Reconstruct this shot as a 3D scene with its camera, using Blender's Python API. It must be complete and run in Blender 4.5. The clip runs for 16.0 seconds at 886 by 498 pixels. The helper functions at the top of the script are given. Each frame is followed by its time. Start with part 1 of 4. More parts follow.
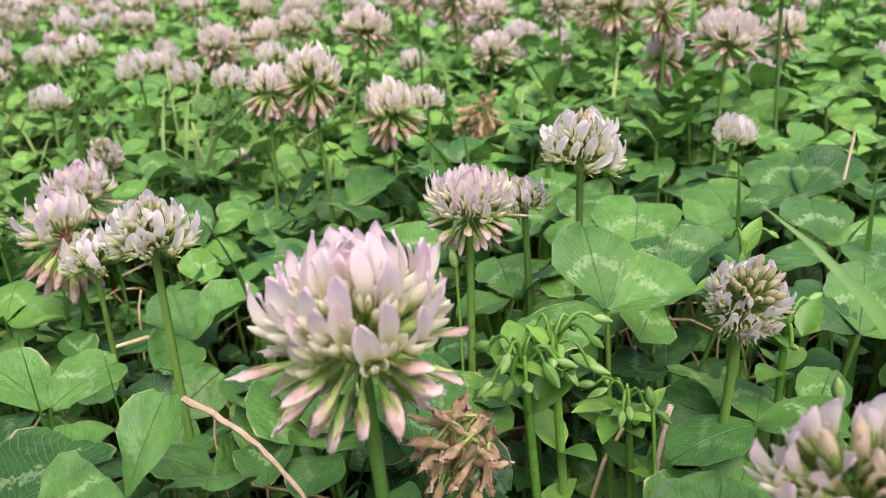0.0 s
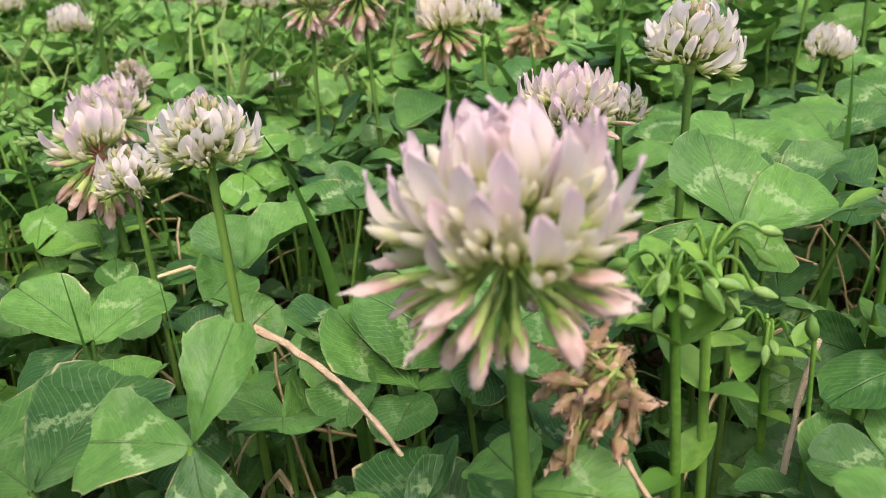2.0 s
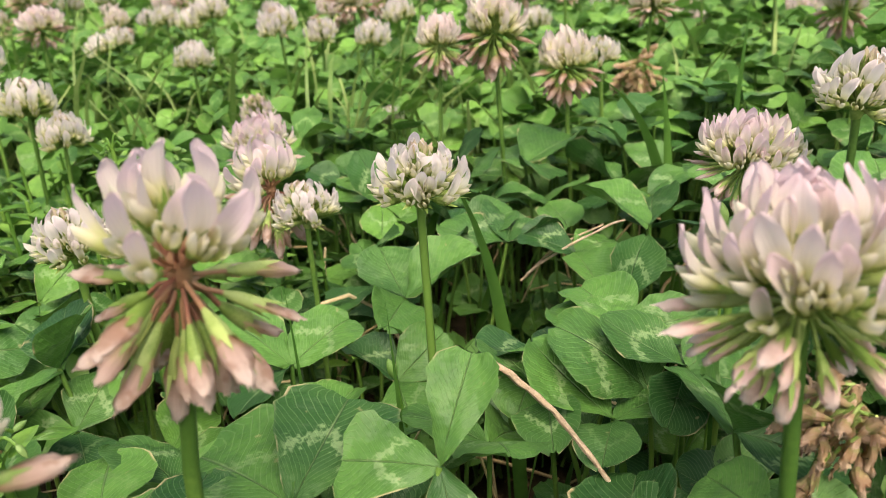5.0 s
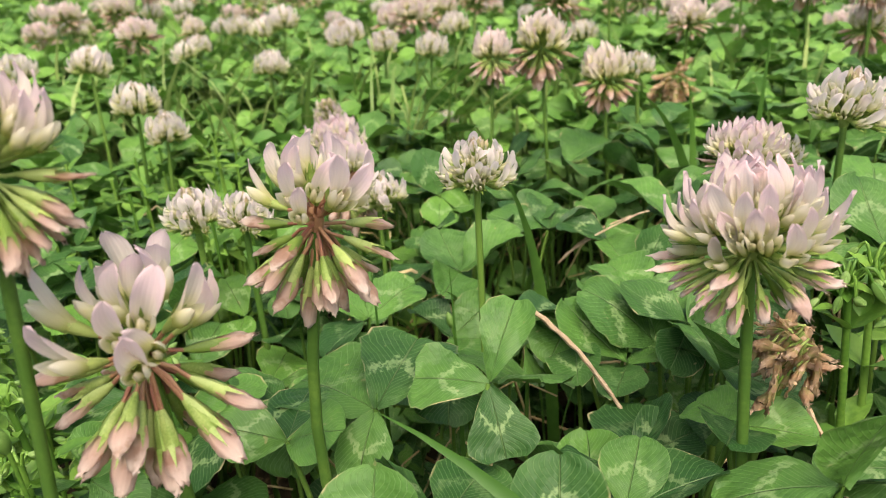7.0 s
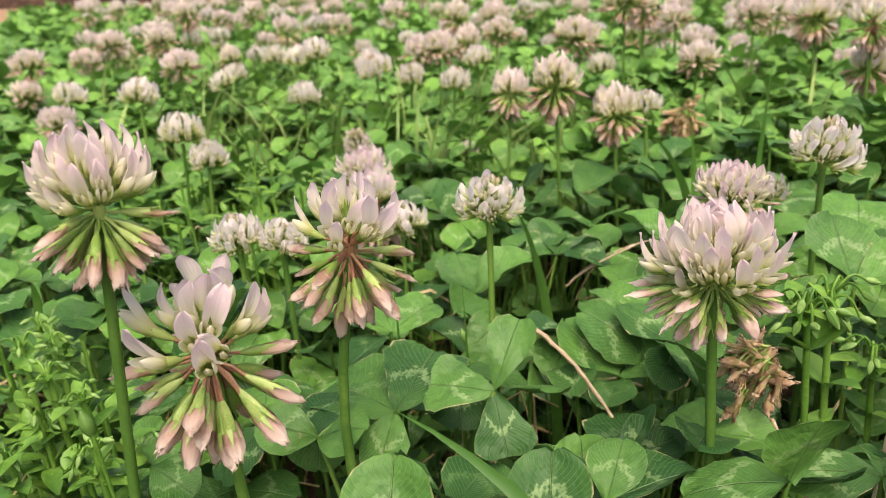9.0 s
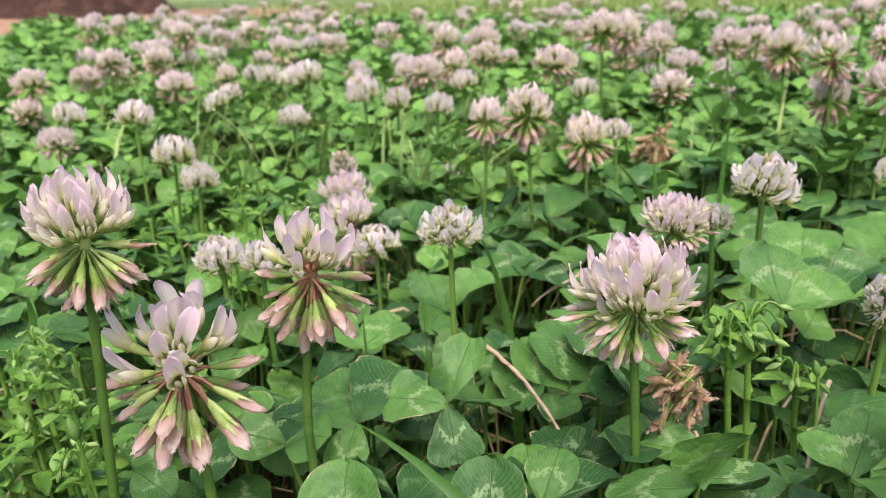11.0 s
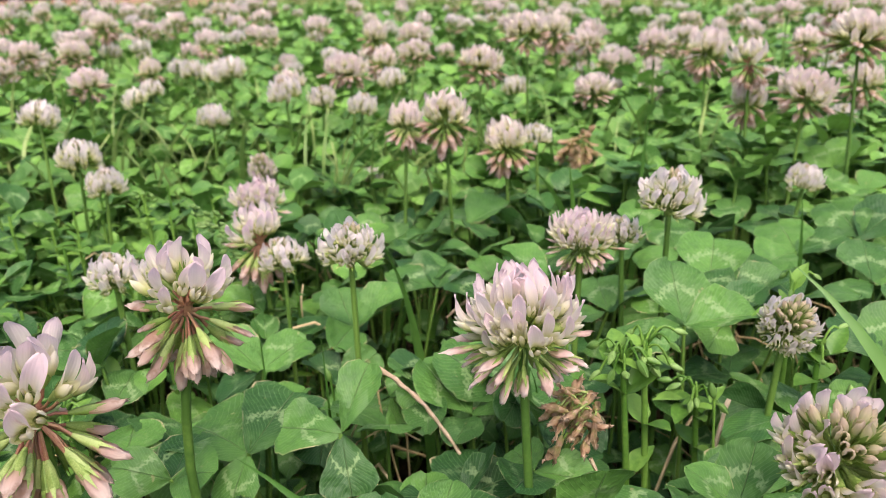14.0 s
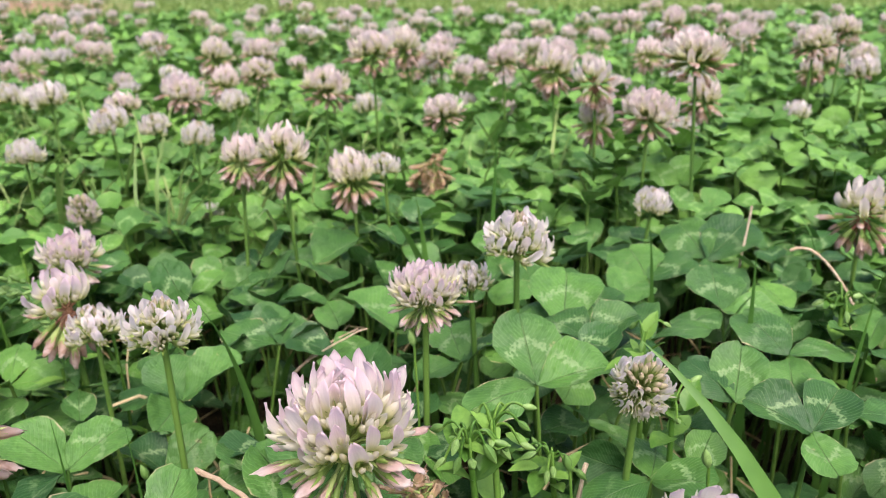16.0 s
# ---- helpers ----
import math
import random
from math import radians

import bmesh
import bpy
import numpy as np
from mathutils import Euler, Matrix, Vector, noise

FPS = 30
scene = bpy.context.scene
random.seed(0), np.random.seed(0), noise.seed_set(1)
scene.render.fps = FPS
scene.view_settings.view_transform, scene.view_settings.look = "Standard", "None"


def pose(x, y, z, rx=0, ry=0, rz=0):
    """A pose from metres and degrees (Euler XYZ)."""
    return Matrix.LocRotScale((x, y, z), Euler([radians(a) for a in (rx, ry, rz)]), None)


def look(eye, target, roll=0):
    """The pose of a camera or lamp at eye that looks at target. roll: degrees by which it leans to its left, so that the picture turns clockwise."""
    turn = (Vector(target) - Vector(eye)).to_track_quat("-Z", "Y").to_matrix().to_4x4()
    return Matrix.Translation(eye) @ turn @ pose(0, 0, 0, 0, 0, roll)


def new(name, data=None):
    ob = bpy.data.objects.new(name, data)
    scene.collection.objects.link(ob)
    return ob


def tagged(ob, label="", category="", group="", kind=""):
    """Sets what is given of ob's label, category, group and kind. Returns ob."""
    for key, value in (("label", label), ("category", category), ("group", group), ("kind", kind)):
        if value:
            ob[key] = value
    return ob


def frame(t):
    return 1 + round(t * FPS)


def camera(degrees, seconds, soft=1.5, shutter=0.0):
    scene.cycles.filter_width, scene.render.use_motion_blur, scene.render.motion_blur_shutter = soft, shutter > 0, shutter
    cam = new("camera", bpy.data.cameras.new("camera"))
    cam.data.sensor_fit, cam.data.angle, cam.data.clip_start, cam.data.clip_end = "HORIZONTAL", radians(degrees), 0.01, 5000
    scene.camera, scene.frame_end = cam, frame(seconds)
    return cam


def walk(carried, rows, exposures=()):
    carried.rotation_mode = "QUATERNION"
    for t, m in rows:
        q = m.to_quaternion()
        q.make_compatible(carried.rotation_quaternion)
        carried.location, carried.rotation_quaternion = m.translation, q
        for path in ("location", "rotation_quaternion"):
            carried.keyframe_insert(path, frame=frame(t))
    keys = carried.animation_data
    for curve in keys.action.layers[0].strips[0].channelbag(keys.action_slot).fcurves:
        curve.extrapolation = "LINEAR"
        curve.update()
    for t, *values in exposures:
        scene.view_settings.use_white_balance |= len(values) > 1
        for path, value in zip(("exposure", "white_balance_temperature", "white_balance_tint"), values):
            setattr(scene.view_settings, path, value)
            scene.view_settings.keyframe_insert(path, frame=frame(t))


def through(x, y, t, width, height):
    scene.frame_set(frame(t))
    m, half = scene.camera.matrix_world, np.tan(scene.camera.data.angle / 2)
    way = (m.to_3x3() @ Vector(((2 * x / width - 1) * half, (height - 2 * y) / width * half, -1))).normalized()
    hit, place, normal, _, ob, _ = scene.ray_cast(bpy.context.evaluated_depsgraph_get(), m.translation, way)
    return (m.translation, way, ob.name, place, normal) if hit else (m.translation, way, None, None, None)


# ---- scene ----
cam = camera(59.5, 16.0, soft=0.8)
METRES, EYE, TILT, LEAN, TURN = 0.16, 0.135, -20.0, 1.5, 0.0
ROWS = [
    (0.0, 0.0, 0.0, 0.0, 0.0, 0.0, -0.0),
    (0.5, -0.0227, 0.067, -0.0237, -0.14, -1.7, -0.45),
    (1.0, -0.039, 0.0830, -0.0305, 0.07, -2.65, -0.5),
    (1.5, -0.0583, 0.0960, -0.0364, 0.37, -3.48, -0.45),
    (2.0, -0.0746, 0.1070, -0.0323, 1.02, -3.92, -0.08),
    (2.5, -0.0893, 0.1090, -0.0285, 1.42, -3.96, 0.06),
    (3.0, -0.0962, 0.1180, -0.016, 1.41, -3.99, 0.33),
    (3.5, -0.1315, 0.1270, -0.0046, 2.11, -3.47, 0.35),
    (4.0, -0.1649, 0.115, -0.0044, 2.53, -2.9, -0.09),
    (4.5, -0.2096, 0.0908, -0.0113, 3.4, -2.42, -0.42),
    (7.0, -0.2009, -0.1259, -0.0482, 7.7, -1.85, -2.09),
    (7.5, -0.2013, -0.1686, -0.048, 8.47, -1.37, -2.46),
    (8.0, -0.1956, -0.1959, -0.0482, 8.96, -0.97, -2.78),
    (8.5, -0.1899, -0.2218, -0.0466, 9.35, -0.68, -3.02),
    (9.0, -0.1758, -0.2381, -0.0393, 9.43, -0.47, -3.14),
    (11.5, -0.1115, -0.3192, -0.0207, 9.21, 0.54, -4.09),
    (12.0, -0.1126, -0.3176, -0.0246, 8.97, 0.38, -4.4),
    (12.5, -0.1064, -0.3118, -0.0208, 8.66, 0.26, -4.46),
    (13.0, -0.096, -0.3095, -0.0068, 8.12, 0.2, -4.27),
    (13.5, -0.08, -0.3003, 0.0078, 7.15, 0.04, -3.9),
    (14.0, -0.0603, -0.274, 0.0224, 5.48, -0.05, -3.32),
    (14.5, -0.0427, -0.2452, 0.0412, 3.27, 0.06, -2.58),
    (15.0, -0.0393, -0.2246, 0.0621, 0.82, 0.32, -1.83),
    (15.5, -0.0284, -0.2139, 0.0781, -1.62, 0.38, -0.84),
    (16.0, -0.0148, -0.1735, 0.0987, -3.78, 0.44, 0.05),
]
walk(cam, [(t, pose(0, 0, EYE, TILT, LEAN, TURN) @ pose(METRES * x, METRES * y, METRES * z, 90 + pitch, roll, yaw)) for t, x, y, z, yaw, pitch, roll in ROWS], [(0.0, 1.30, 6300, 22.0), (1.0, 1.30, 6620, 18.5), (3.5, 1.30, 6600, 18.0), (4.5, 1.30, 7000, 14.5), (9.0, 1.30, 7150, 15.0), (11.5, 1.30, 6250, 23.0), (12.0, 1.30, 6650, 19.5), (12.5, 1.30, 6700, 19.0), (13.5, 1.30, 6400, 21.0), (14.0, 1.30, 6500, 20.5), (14.5, 1.30, 6950, 18.5), (15.0, 1.30, 6750, 19.0), (15.5, 1.30, 6350, 21.5), (16.0, 1.30, 6250, 22.0)])

# ---- camera focus ----
cam.data.dof.use_dof = True
cam.data.dof.focus_distance = 0.112
cam.data.dof.aperture_fstop = 48.0

# ---- light: bright overcast sky ----
world = bpy.data.worlds.new("sky")
scene.world = world
world.use_nodes = True
wn = world.node_tree
sky = wn.nodes.new("ShaderNodeTexSky")
sky.sky_type, sky.sun_disc = "NISHITA", False
sky.sun_elevation, sky.sun_rotation = radians(60), radians(165)
sky.air_density, sky.dust_density, sky.ozone_density = 1.0, 5.0, 1.0
wn.nodes["Background"].inputs["Strength"].default_value = 0.112
wn.links.new(sky.outputs[0], wn.nodes["Background"].inputs["Color"])
sun = new("sun", bpy.data.lights.new("sun", "SUN"))
sun.data.energy, sun.data.angle, sun.data.color = 1.65, radians(50), (1.0, 0.96, 0.90)
sun.matrix_world = look((0.45, -1.5, 3.0), (0, 0.2, 0))


# ---- materials ----
class Nodes:
    """Short hand for building a material's node tree."""

    def __init__(self, name, rough=0.5, spec=0.4):
        self.mat = bpy.data.materials.new(name)
        self.mat.use_nodes = True
        self.tree = self.mat.node_tree
        self.bsdf = self.tree.nodes["Principled BSDF"]
        self.out = self.tree.nodes["Material Output"]
        self.bsdf.inputs["Roughness"].default_value = rough
        self.bsdf.inputs["Specular IOR Level"].default_value = spec

    def put(self, socket, value):
        if isinstance(value, bpy.types.NodeSocket):
            self.tree.links.new(value, socket)
        elif isinstance(value, tuple) and len(value) == 3 and socket.type == "RGBA":
            socket.default_value = (*value, 1)
        else:
            socket.default_value = value

    def math(self, op, a, b=0.0, clamp=False):
        n = self.tree.nodes.new("ShaderNodeMath")
        n.operation, n.use_clamp = op, clamp
        self.put(n.inputs[0], a), self.put(n.inputs[1], b)
        return n.outputs[0]

    def remap(self, v, a, b, c=0.0, d=1.0):
        n = self.tree.nodes.new("ShaderNodeMapRange")
        n.interpolation_type = "SMOOTHSTEP"
        for s, x in zip(n.inputs, (v, a, b, c, d)):
            self.put(s, x)
        return n.outputs[0]

    def mix(self, f, a, b):
        n = self.tree.nodes.new("ShaderNodeMix")
        n.data_type = "RGBA"
        self.put(n.inputs[0], f), self.put(n.inputs[6], a), self.put(n.inputs[7], b)
        return n.outputs[2]

    def noise(self, scale, detail=3.0, vector=None):
        n = self.tree.nodes.new("ShaderNodeTexNoise")
        n.inputs["Scale"].default_value, n.inputs["Detail"].default_value = scale, detail
        if vector is None:
            vector = self.tree.nodes.new("ShaderNodeNewGeometry").outputs["Position"]
        self.put(n.inputs["Vector"], vector)
        return n.outputs["Fac"]

    def uv(self):
        n = self.tree.nodes.new("ShaderNodeUVMap")
        s = self.tree.nodes.new("ShaderNodeSeparateXYZ")
        self.put(s.inputs[0], n.outputs[0])
        return s.outputs[0], s.outputs[1]

    def rand(self, island=False):
        if island:
            return self.tree.nodes.new("ShaderNodeNewGeometry").outputs["Random Per Island"]
        return self.tree.nodes.new("ShaderNodeObjectInfo").outputs["Random"]

    def bump(self, height, strength=0.3, distance=0.0005):
        n = self.tree.nodes.new("ShaderNodeBump")
        n.inputs["Strength"].default_value, n.inputs["Distance"].default_value = strength, distance
        self.put(n.inputs["Height"], height)
        self.put(self.bsdf.inputs["Normal"], n.outputs[0])
        return n.outputs[0]

    def finish(self, color, through=0.0):
        """Base colour, and the share of light that passes through a thin leaf or petal."""
        self.put(self.bsdf.inputs["Base Color"], color)
        if through:
            t, m = self.tree.nodes.new("ShaderNodeBsdfTranslucent"), self.tree.nodes.new("ShaderNodeMixShader")
            self.put(t.inputs[0], color)
            m.inputs[0].default_value = through
            self.tree.links.new(self.bsdf.outputs[0], m.inputs[1])
            self.tree.links.new(t.outputs[0], m.inputs[2])
            self.tree.links.new(m.outputs[0], self.out.inputs["Surface"])
        return self.mat


def petal_material(name, base, middle, tip, streak=0.0, island=False):
    """A petal that runs from base to tip through three colours, with fine lengthwise veins."""
    n = Nodes(name, 0.55, 0.25)
    u, v = n.uv()
    r = n.rand(island)
    wob = n.math("ADD", v, n.math("MULTIPLY", n.math("SUBTRACT", n.noise(260), 0.5), 0.35))
    wob = n.math("ADD", wob, n.math("MULTIPLY", n.math("SUBTRACT", r, 0.5), 0.25))
    c = n.mix(n.remap(wob, 0.12, 0.5), base, middle)
    c = n.mix(n.remap(wob, 0.45, 0.95), c, tip)
    veins = n.math("SINE", n.math("MULTIPLY", u, 26.0))
    if streak:
        brown = n.remap(n.noise(420, 4.0), 0.48, 0.66)
        c = n.mix(n.math("MULTIPLY", brown, streak), c, (0.30, 0.145, 0.075))
    c = n.mix(n.math("MULTIPLY", n.remap(veins, 0.2, 1.0), 0.10), c, tuple(0.72 * x for x in middle))
    n.bump(veins, 0.25, 0.0001)
    return n.finish(c, 0.52)


def leaf_material(name, dark, light, pale, island=False, mark=0.75):
    """A clover leaflet: two greens, an uneven pale chevron, a fine midrib and side veins, and a tanned rim here and there."""
    n = Nodes(name, 0.5, 0.28)
    u, v = n.uv()
    r = n.rand(island)
    au = n.math("ABSOLUTE", u)
    blotch = n.noise(70, 4.0)
    fine = n.noise(900, 3.0)
    c = n.mix(n.remap(n.math("ADD", n.math("MULTIPLY", blotch, 0.6), n.math("MULTIPLY", r, 0.5)), 0.3, 0.85), dark, light)
    jag = n.math("MULTIPLY", n.math("SUBTRACT", n.noise(1100, 4.0), 0.5), 0.36)
    jag = n.math("ADD", jag, n.math("MULTIPLY", n.math("SINE", n.math("MULTIPLY", au, 34.0)), 0.018))
    d = n.math("ABSOLUTE", n.math("ADD", n.math("SUBTRACT", v, n.math("SUBTRACT", 0.64, n.math("MULTIPLY", au, 0.36))), jag))
    band = n.math("MULTIPLY", n.remap(d, 0.010, 0.080, 1.0, 0.0), n.remap(au, 0.7, 0.95, 1.0, 0.0))
    band = n.math("MULTIPLY", band, n.remap(n.math("FRACT", n.math("MULTIPLY", r, 7.31)), 0.05, 0.55, 0.08, mark))
    c = n.mix(band, c, pale)
    slant = n.math("SINE", n.math("MULTIPLY", n.math("SUBTRACT", v, n.math("MULTIPLY", au, 0.42)), 92.0))
    veins = n.remap(slant, 0.75, 1.0)
    mid = n.remap(au, 0.0, 0.035, 1.0, 0.0)
    c = n.mix(n.math("MULTIPLY", n.math("MAXIMUM", n.math("MULTIPLY", veins, 0.20), n.math("MULTIPLY", mid, 0.45)), 1.0), c, pale)
    rim = n.math("MULTIPLY", n.remap(n.math("ADD", au, n.math("MULTIPLY", n.noise(700, 2.0), 0.06)), 0.965, 1.02), n.remap(n.noise(160), 0.53, 0.66))
    c = n.mix(n.math("MULTIPLY", rim, 0.85), c, (0.46, 0.36, 0.20))
    c = n.mix(n.math("MULTIPLY", n.remap(au, 0.94, 1.0), 0.16), c, pale)
    spot = n.math("MULTIPLY", n.remap(n.noise(420, 2.0), 0.72, 0.78), 0.55)
    c = n.mix(spot, c, (0.32, 0.30, 0.14))
    h = n.math("ADD", n.math("MULTIPLY", veins, -0.10), n.math("ADD", n.math("MULTIPLY", mid, -1.2), n.math("MULTIPLY", fine, 0.5)))
    crinkle = n.noise(330, 2.0)
    n.bump(n.math("ADD", h, n.math("MULTIPLY", crinkle, 2.2)), 0.75, 0.0005)
    n.put(n.bsdf.inputs["Roughness"], n.remap(blotch, 0.2, 0.8, 0.40, 0.60))
    c = n.mix(n.remap(fine, 0.35, 0.75, 0.0, 0.22), c, dark)
    c = n.mix(n.remap(n.noise(240, 5.0), 0.46, 0.66, 0.0, 0.24), c, dark)
    return n.finish(c, 0.15)


def plain_material(name, a, b, scale=120, rough=0.5, spec=0.35, through=0.0, relief=0.2, depth=0.0002, island=False, vary=0.4):
    """Two colours mixed by noise at two scales, and shifted from piece to piece."""
    n = Nodes(name, rough, spec)
    f = n.math("ADD", n.math("MULTIPLY", n.noise(scale, 4.0), 0.7), n.math("MULTIPLY", n.noise(scale * 8, 2.0), 0.3))
    f = n.math("ADD", f, n.math("MULTIPLY", n.math("SUBTRACT", n.rand(island), 0.5), vary))
    n.bump(n.noise(scale * 6, 3.0), relief, depth)
    return n.finish(n.mix(n.remap(f, 0.3, 0.7), a, b), through)


PINK = petal_material("pale pink petal", (0.64, 0.64, 0.31), (0.725, 0.66, 0.575), (0.725, 0.57, 0.605))
WHITE = petal_material("white petal", (0.60, 0.63, 0.32), (0.76, 0.73, 0.635), (0.76, 0.68, 0.67))
BLUSH = petal_material("blush cream petal", (0.70, 0.67, 0.40), (0.78, 0.71, 0.615), (0.78, 0.65, 0.63))
CREAM = petal_material("cream wing petal", (0.55, 0.60, 0.20), (0.71, 0.69, 0.42), (0.73, 0.69, 0.57))
FADED = petal_material("faded salmon petal", (0.44, 0.34, 0.19), (0.57, 0.395, 0.325), (0.70, 0.575, 0.50), 0.6)
BLUSHED = petal_material("rosy drooping petal", (0.54, 0.45, 0.29), (0.71, 0.50, 0.45), (0.77, 0.66, 0.60), 0.4)
BUDDED = petal_material("unopened petal", (0.44, 0.51, 0.20), (0.58, 0.54, 0.31), (0.54, 0.43, 0.33))
BROWN = petal_material("dried petal", (0.44, 0.40, 0.17), (0.57, 0.39, 0.23), (0.68, 0.51, 0.36), 0.5)
CALYX = plain_material("pale green calyx", (0.16, 0.26, 0.045), (0.34, 0.43, 0.13), 500, 0.5, through=0.15)
RED = plain_material("reddish flower stalk", (0.26, 0.105, 0.065), (0.36, 0.20, 0.105), 400, 0.5, through=0.1)
STEM = plain_material("green flower stem", (0.055, 0.13, 0.02), (0.11, 0.21, 0.035), 160, 0.45, through=0.05)
# one clover leaf in three greens, lighter farther off in place of light there
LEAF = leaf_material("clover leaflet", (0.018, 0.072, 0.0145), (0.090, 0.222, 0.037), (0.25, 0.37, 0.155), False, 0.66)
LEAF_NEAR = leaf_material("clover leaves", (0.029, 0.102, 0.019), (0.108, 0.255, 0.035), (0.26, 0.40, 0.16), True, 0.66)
LEAF_FAR_LIT = leaf_material("clover foliage", (0.060, 0.165, 0.028), (0.155, 0.335, 0.050), (0.30, 0.48, 0.16), True, 0.58)
GRASS = plain_material("grass blade", (0.045, 0.13, 0.018), (0.092, 0.215, 0.033), 40, 0.45, through=0.25, relief=0.1)
GRASS_MASS = plain_material("lawn grass", (0.13, 0.23, 0.05), (0.29, 0.38, 0.12), 20, 0.5, through=0.25, relief=0.1, island=True)
WEED = plain_material("bright green chickweed", (0.070, 0.18, 0.022), (0.165, 0.32, 0.05), 150, 0.45, through=0.25)
WEED_BUD = plain_material("chickweed bud", (0.10, 0.21, 0.04), (0.22, 0.36, 0.10), 600, 0.5, through=0.2)
TWIG = plain_material("dry tan twig", (0.45, 0.33, 0.21), (0.67, 0.54, 0.38), 700, 0.8, 0.15, relief=0.7, depth=0.0004)
STRAW = plain_material("dry straw", (0.40, 0.30, 0.14), (0.58, 0.47, 0.26), 500, 0.75, 0.2, relief=0.5, island=True)
BARK = plain_material("brown bark", (0.05, 0.028, 0.02), (0.17, 0.095, 0.065), 9, 0.9, 0.15, relief=1.0, depth=0.03)


def ground_material():
    """Dark soil under the clover, lawn farther out, bare brown earth round the tree."""
    n = Nodes("soil and lawn", 0.95, 0.1)
    pos = n.tree.nodes.new("ShaderNodeNewGeometry").outputs["Position"]
    xyz = n.tree.nodes.new("ShaderNodeSeparateXYZ")
    n.put(xyz.inputs[0], pos)
    soil = n.mix(n.remap(n.noise(90, 5.0), 0.35, 0.7), (0.016, 0.012, 0.007), (0.07, 0.05, 0.028))
    litter = n.remap(n.noise(400, 3.0), 0.62, 0.7)
    soil = n.mix(n.math("MULTIPLY", litter, 0.6), soil, (0.20, 0.14, 0.07))
    lawn = n.mix(n.remap(n.noise(6, 5.0), 0.3, 0.7), (0.17, 0.26, 0.07), (0.31, 0.38, 0.14))
    wob = n.math("MULTIPLY", n.math("SUBTRACT", n.noise(2.5, 4.0), 0.5), 0.9)
    ox, oy = xyz.outputs[0], n.math("SUBTRACT", xyz.outputs[1], 0.35)
    near = n.math("SQRT", n.math("ADD", n.math("MULTIPLY", ox, ox), n.math("MULTIPLY", oy, oy)))
    c = n.mix(n.remap(n.math("ADD", near, wob), 0.75, 1.35), soil, lawn)
    dx, dy = n.math("ADD", xyz.outputs[0], 3.1), n.math("SUBTRACT", xyz.outputs[1], 3.9)
    r = n.math("SQRT", n.math("ADD", n.math("MULTIPLY", dx, dx), n.math("MULTIPLY", dy, dy)))
    earth = n.mix(n.remap(n.noise(25, 4.0), 0.3, 0.7), (0.26, 0.15, 0.09), (0.40, 0.26, 0.17))
    c = n.mix(n.remap(n.math("ADD", r, wob), 1.5, 2.0, 1.0, 0.0), c, earth)
    n.bump(n.noise(220, 5.0), 0.8, 0.004)
    return n.finish(c)


GROUND = ground_material()


# ---- geometry made of grids ----
class Geo:
    """Grids of quads, gathered with their lengthwise and crosswise coordinates and a material slot each."""

    def __init__(self):
        self.v, self.uv, self.q, self.m, self.n = [], [], [], [], 0

    def grid(self, p, slot=0, u=None, v=None):
        p = np.asarray(p, float)
        a, b = p.shape[:2]
        u = np.linspace(-1, 1, b) if u is None else u
        v = np.linspace(0, 1, a) if v is None else v
        i = np.arange(a * b).reshape(a, b)
        q = np.stack([i[:-1, :-1], i[:-1, 1:], i[1:, 1:], i[1:, :-1]], -1).reshape(-1, 4)
        self.v.append(p.reshape(-1, 3)), self.uv.append(np.stack(np.meshgrid(u, v), -1).reshape(-1, 2))
        self.q.append(q + self.n), self.m.append(np.full(len(q), slot))
        self.n += a * b
        return self

    def add(self, g, matrix):
        """Another Geo, moved by a 4 x 4 matrix."""
        g.join()
        k = np.array(matrix)
        self.v.append(g.v[0] @ k[:3, :3].T + k[:3, 3]), self.uv.append(g.uv[0])
        self.q.append(g.q[0] + self.n), self.m.append(g.m[0])
        self.n += len(g.v[0])
        return self

    def join(self):
        if len(self.v) > 1:
            self.v, self.uv, self.q, self.m = ([np.concatenate(a)] for a in (self.v, self.uv, self.q, self.m))
        return self

    def mesh(self, name, mats):
        self.join()
        v, q = self.v[0], self.q[0]
        me = bpy.data.meshes.new(name)
        me.vertices.add(len(v)), me.loops.add(q.size), me.polygons.add(len(q))
        me.vertices.foreach_set("co", v.ravel())
        me.loops.foreach_set("vertex_index", q.ravel().astype(np.int32))
        me.polygons.foreach_set("loop_start", (np.arange(len(q)) * 4).astype(np.int32))
        me.polygons.foreach_set("material_index", self.m[0].astype(np.int32))
        me.polygons.foreach_set("use_smooth", np.ones(len(q), bool))
        me.uv_layers.new(name="UVMap").data.foreach_set("uv", self.uv[0][q.ravel()].ravel())
        for m in mats:
            me.materials.append(m)
        me.update()
        me.validate()
        return me


def tube(geo, points, radii, sides=7, slot=0, ribs=0.0):
    """A closed tube along points; ribs makes it ridged lengthwise."""
    p = np.asarray(points, float)
    t = np.gradient(p, axis=0)
    t /= np.linalg.norm(t, axis=1)[:, None]
    ref = np.array([1.0, 0.0, 0.0]) if abs(t[:, 0]).max() < 0.9 else np.array([0.0, 1.0, 0.0])
    a = np.cross(t, ref)
    a /= np.linalg.norm(a, axis=1)[:, None]
    b = np.cross(t, a)
    w = np.linspace(0, 2 * np.pi, sides + 1)
    r = np.broadcast_to(np.asarray(radii, float), len(p))[:, None] * (1 + ribs * np.cos(w * (sides // 2)))
    geo.grid(p[:, None] + a[:, None] * (r * np.cos(w))[..., None] + b[:, None] * (r * np.sin(w))[..., None], slot)
    return geo


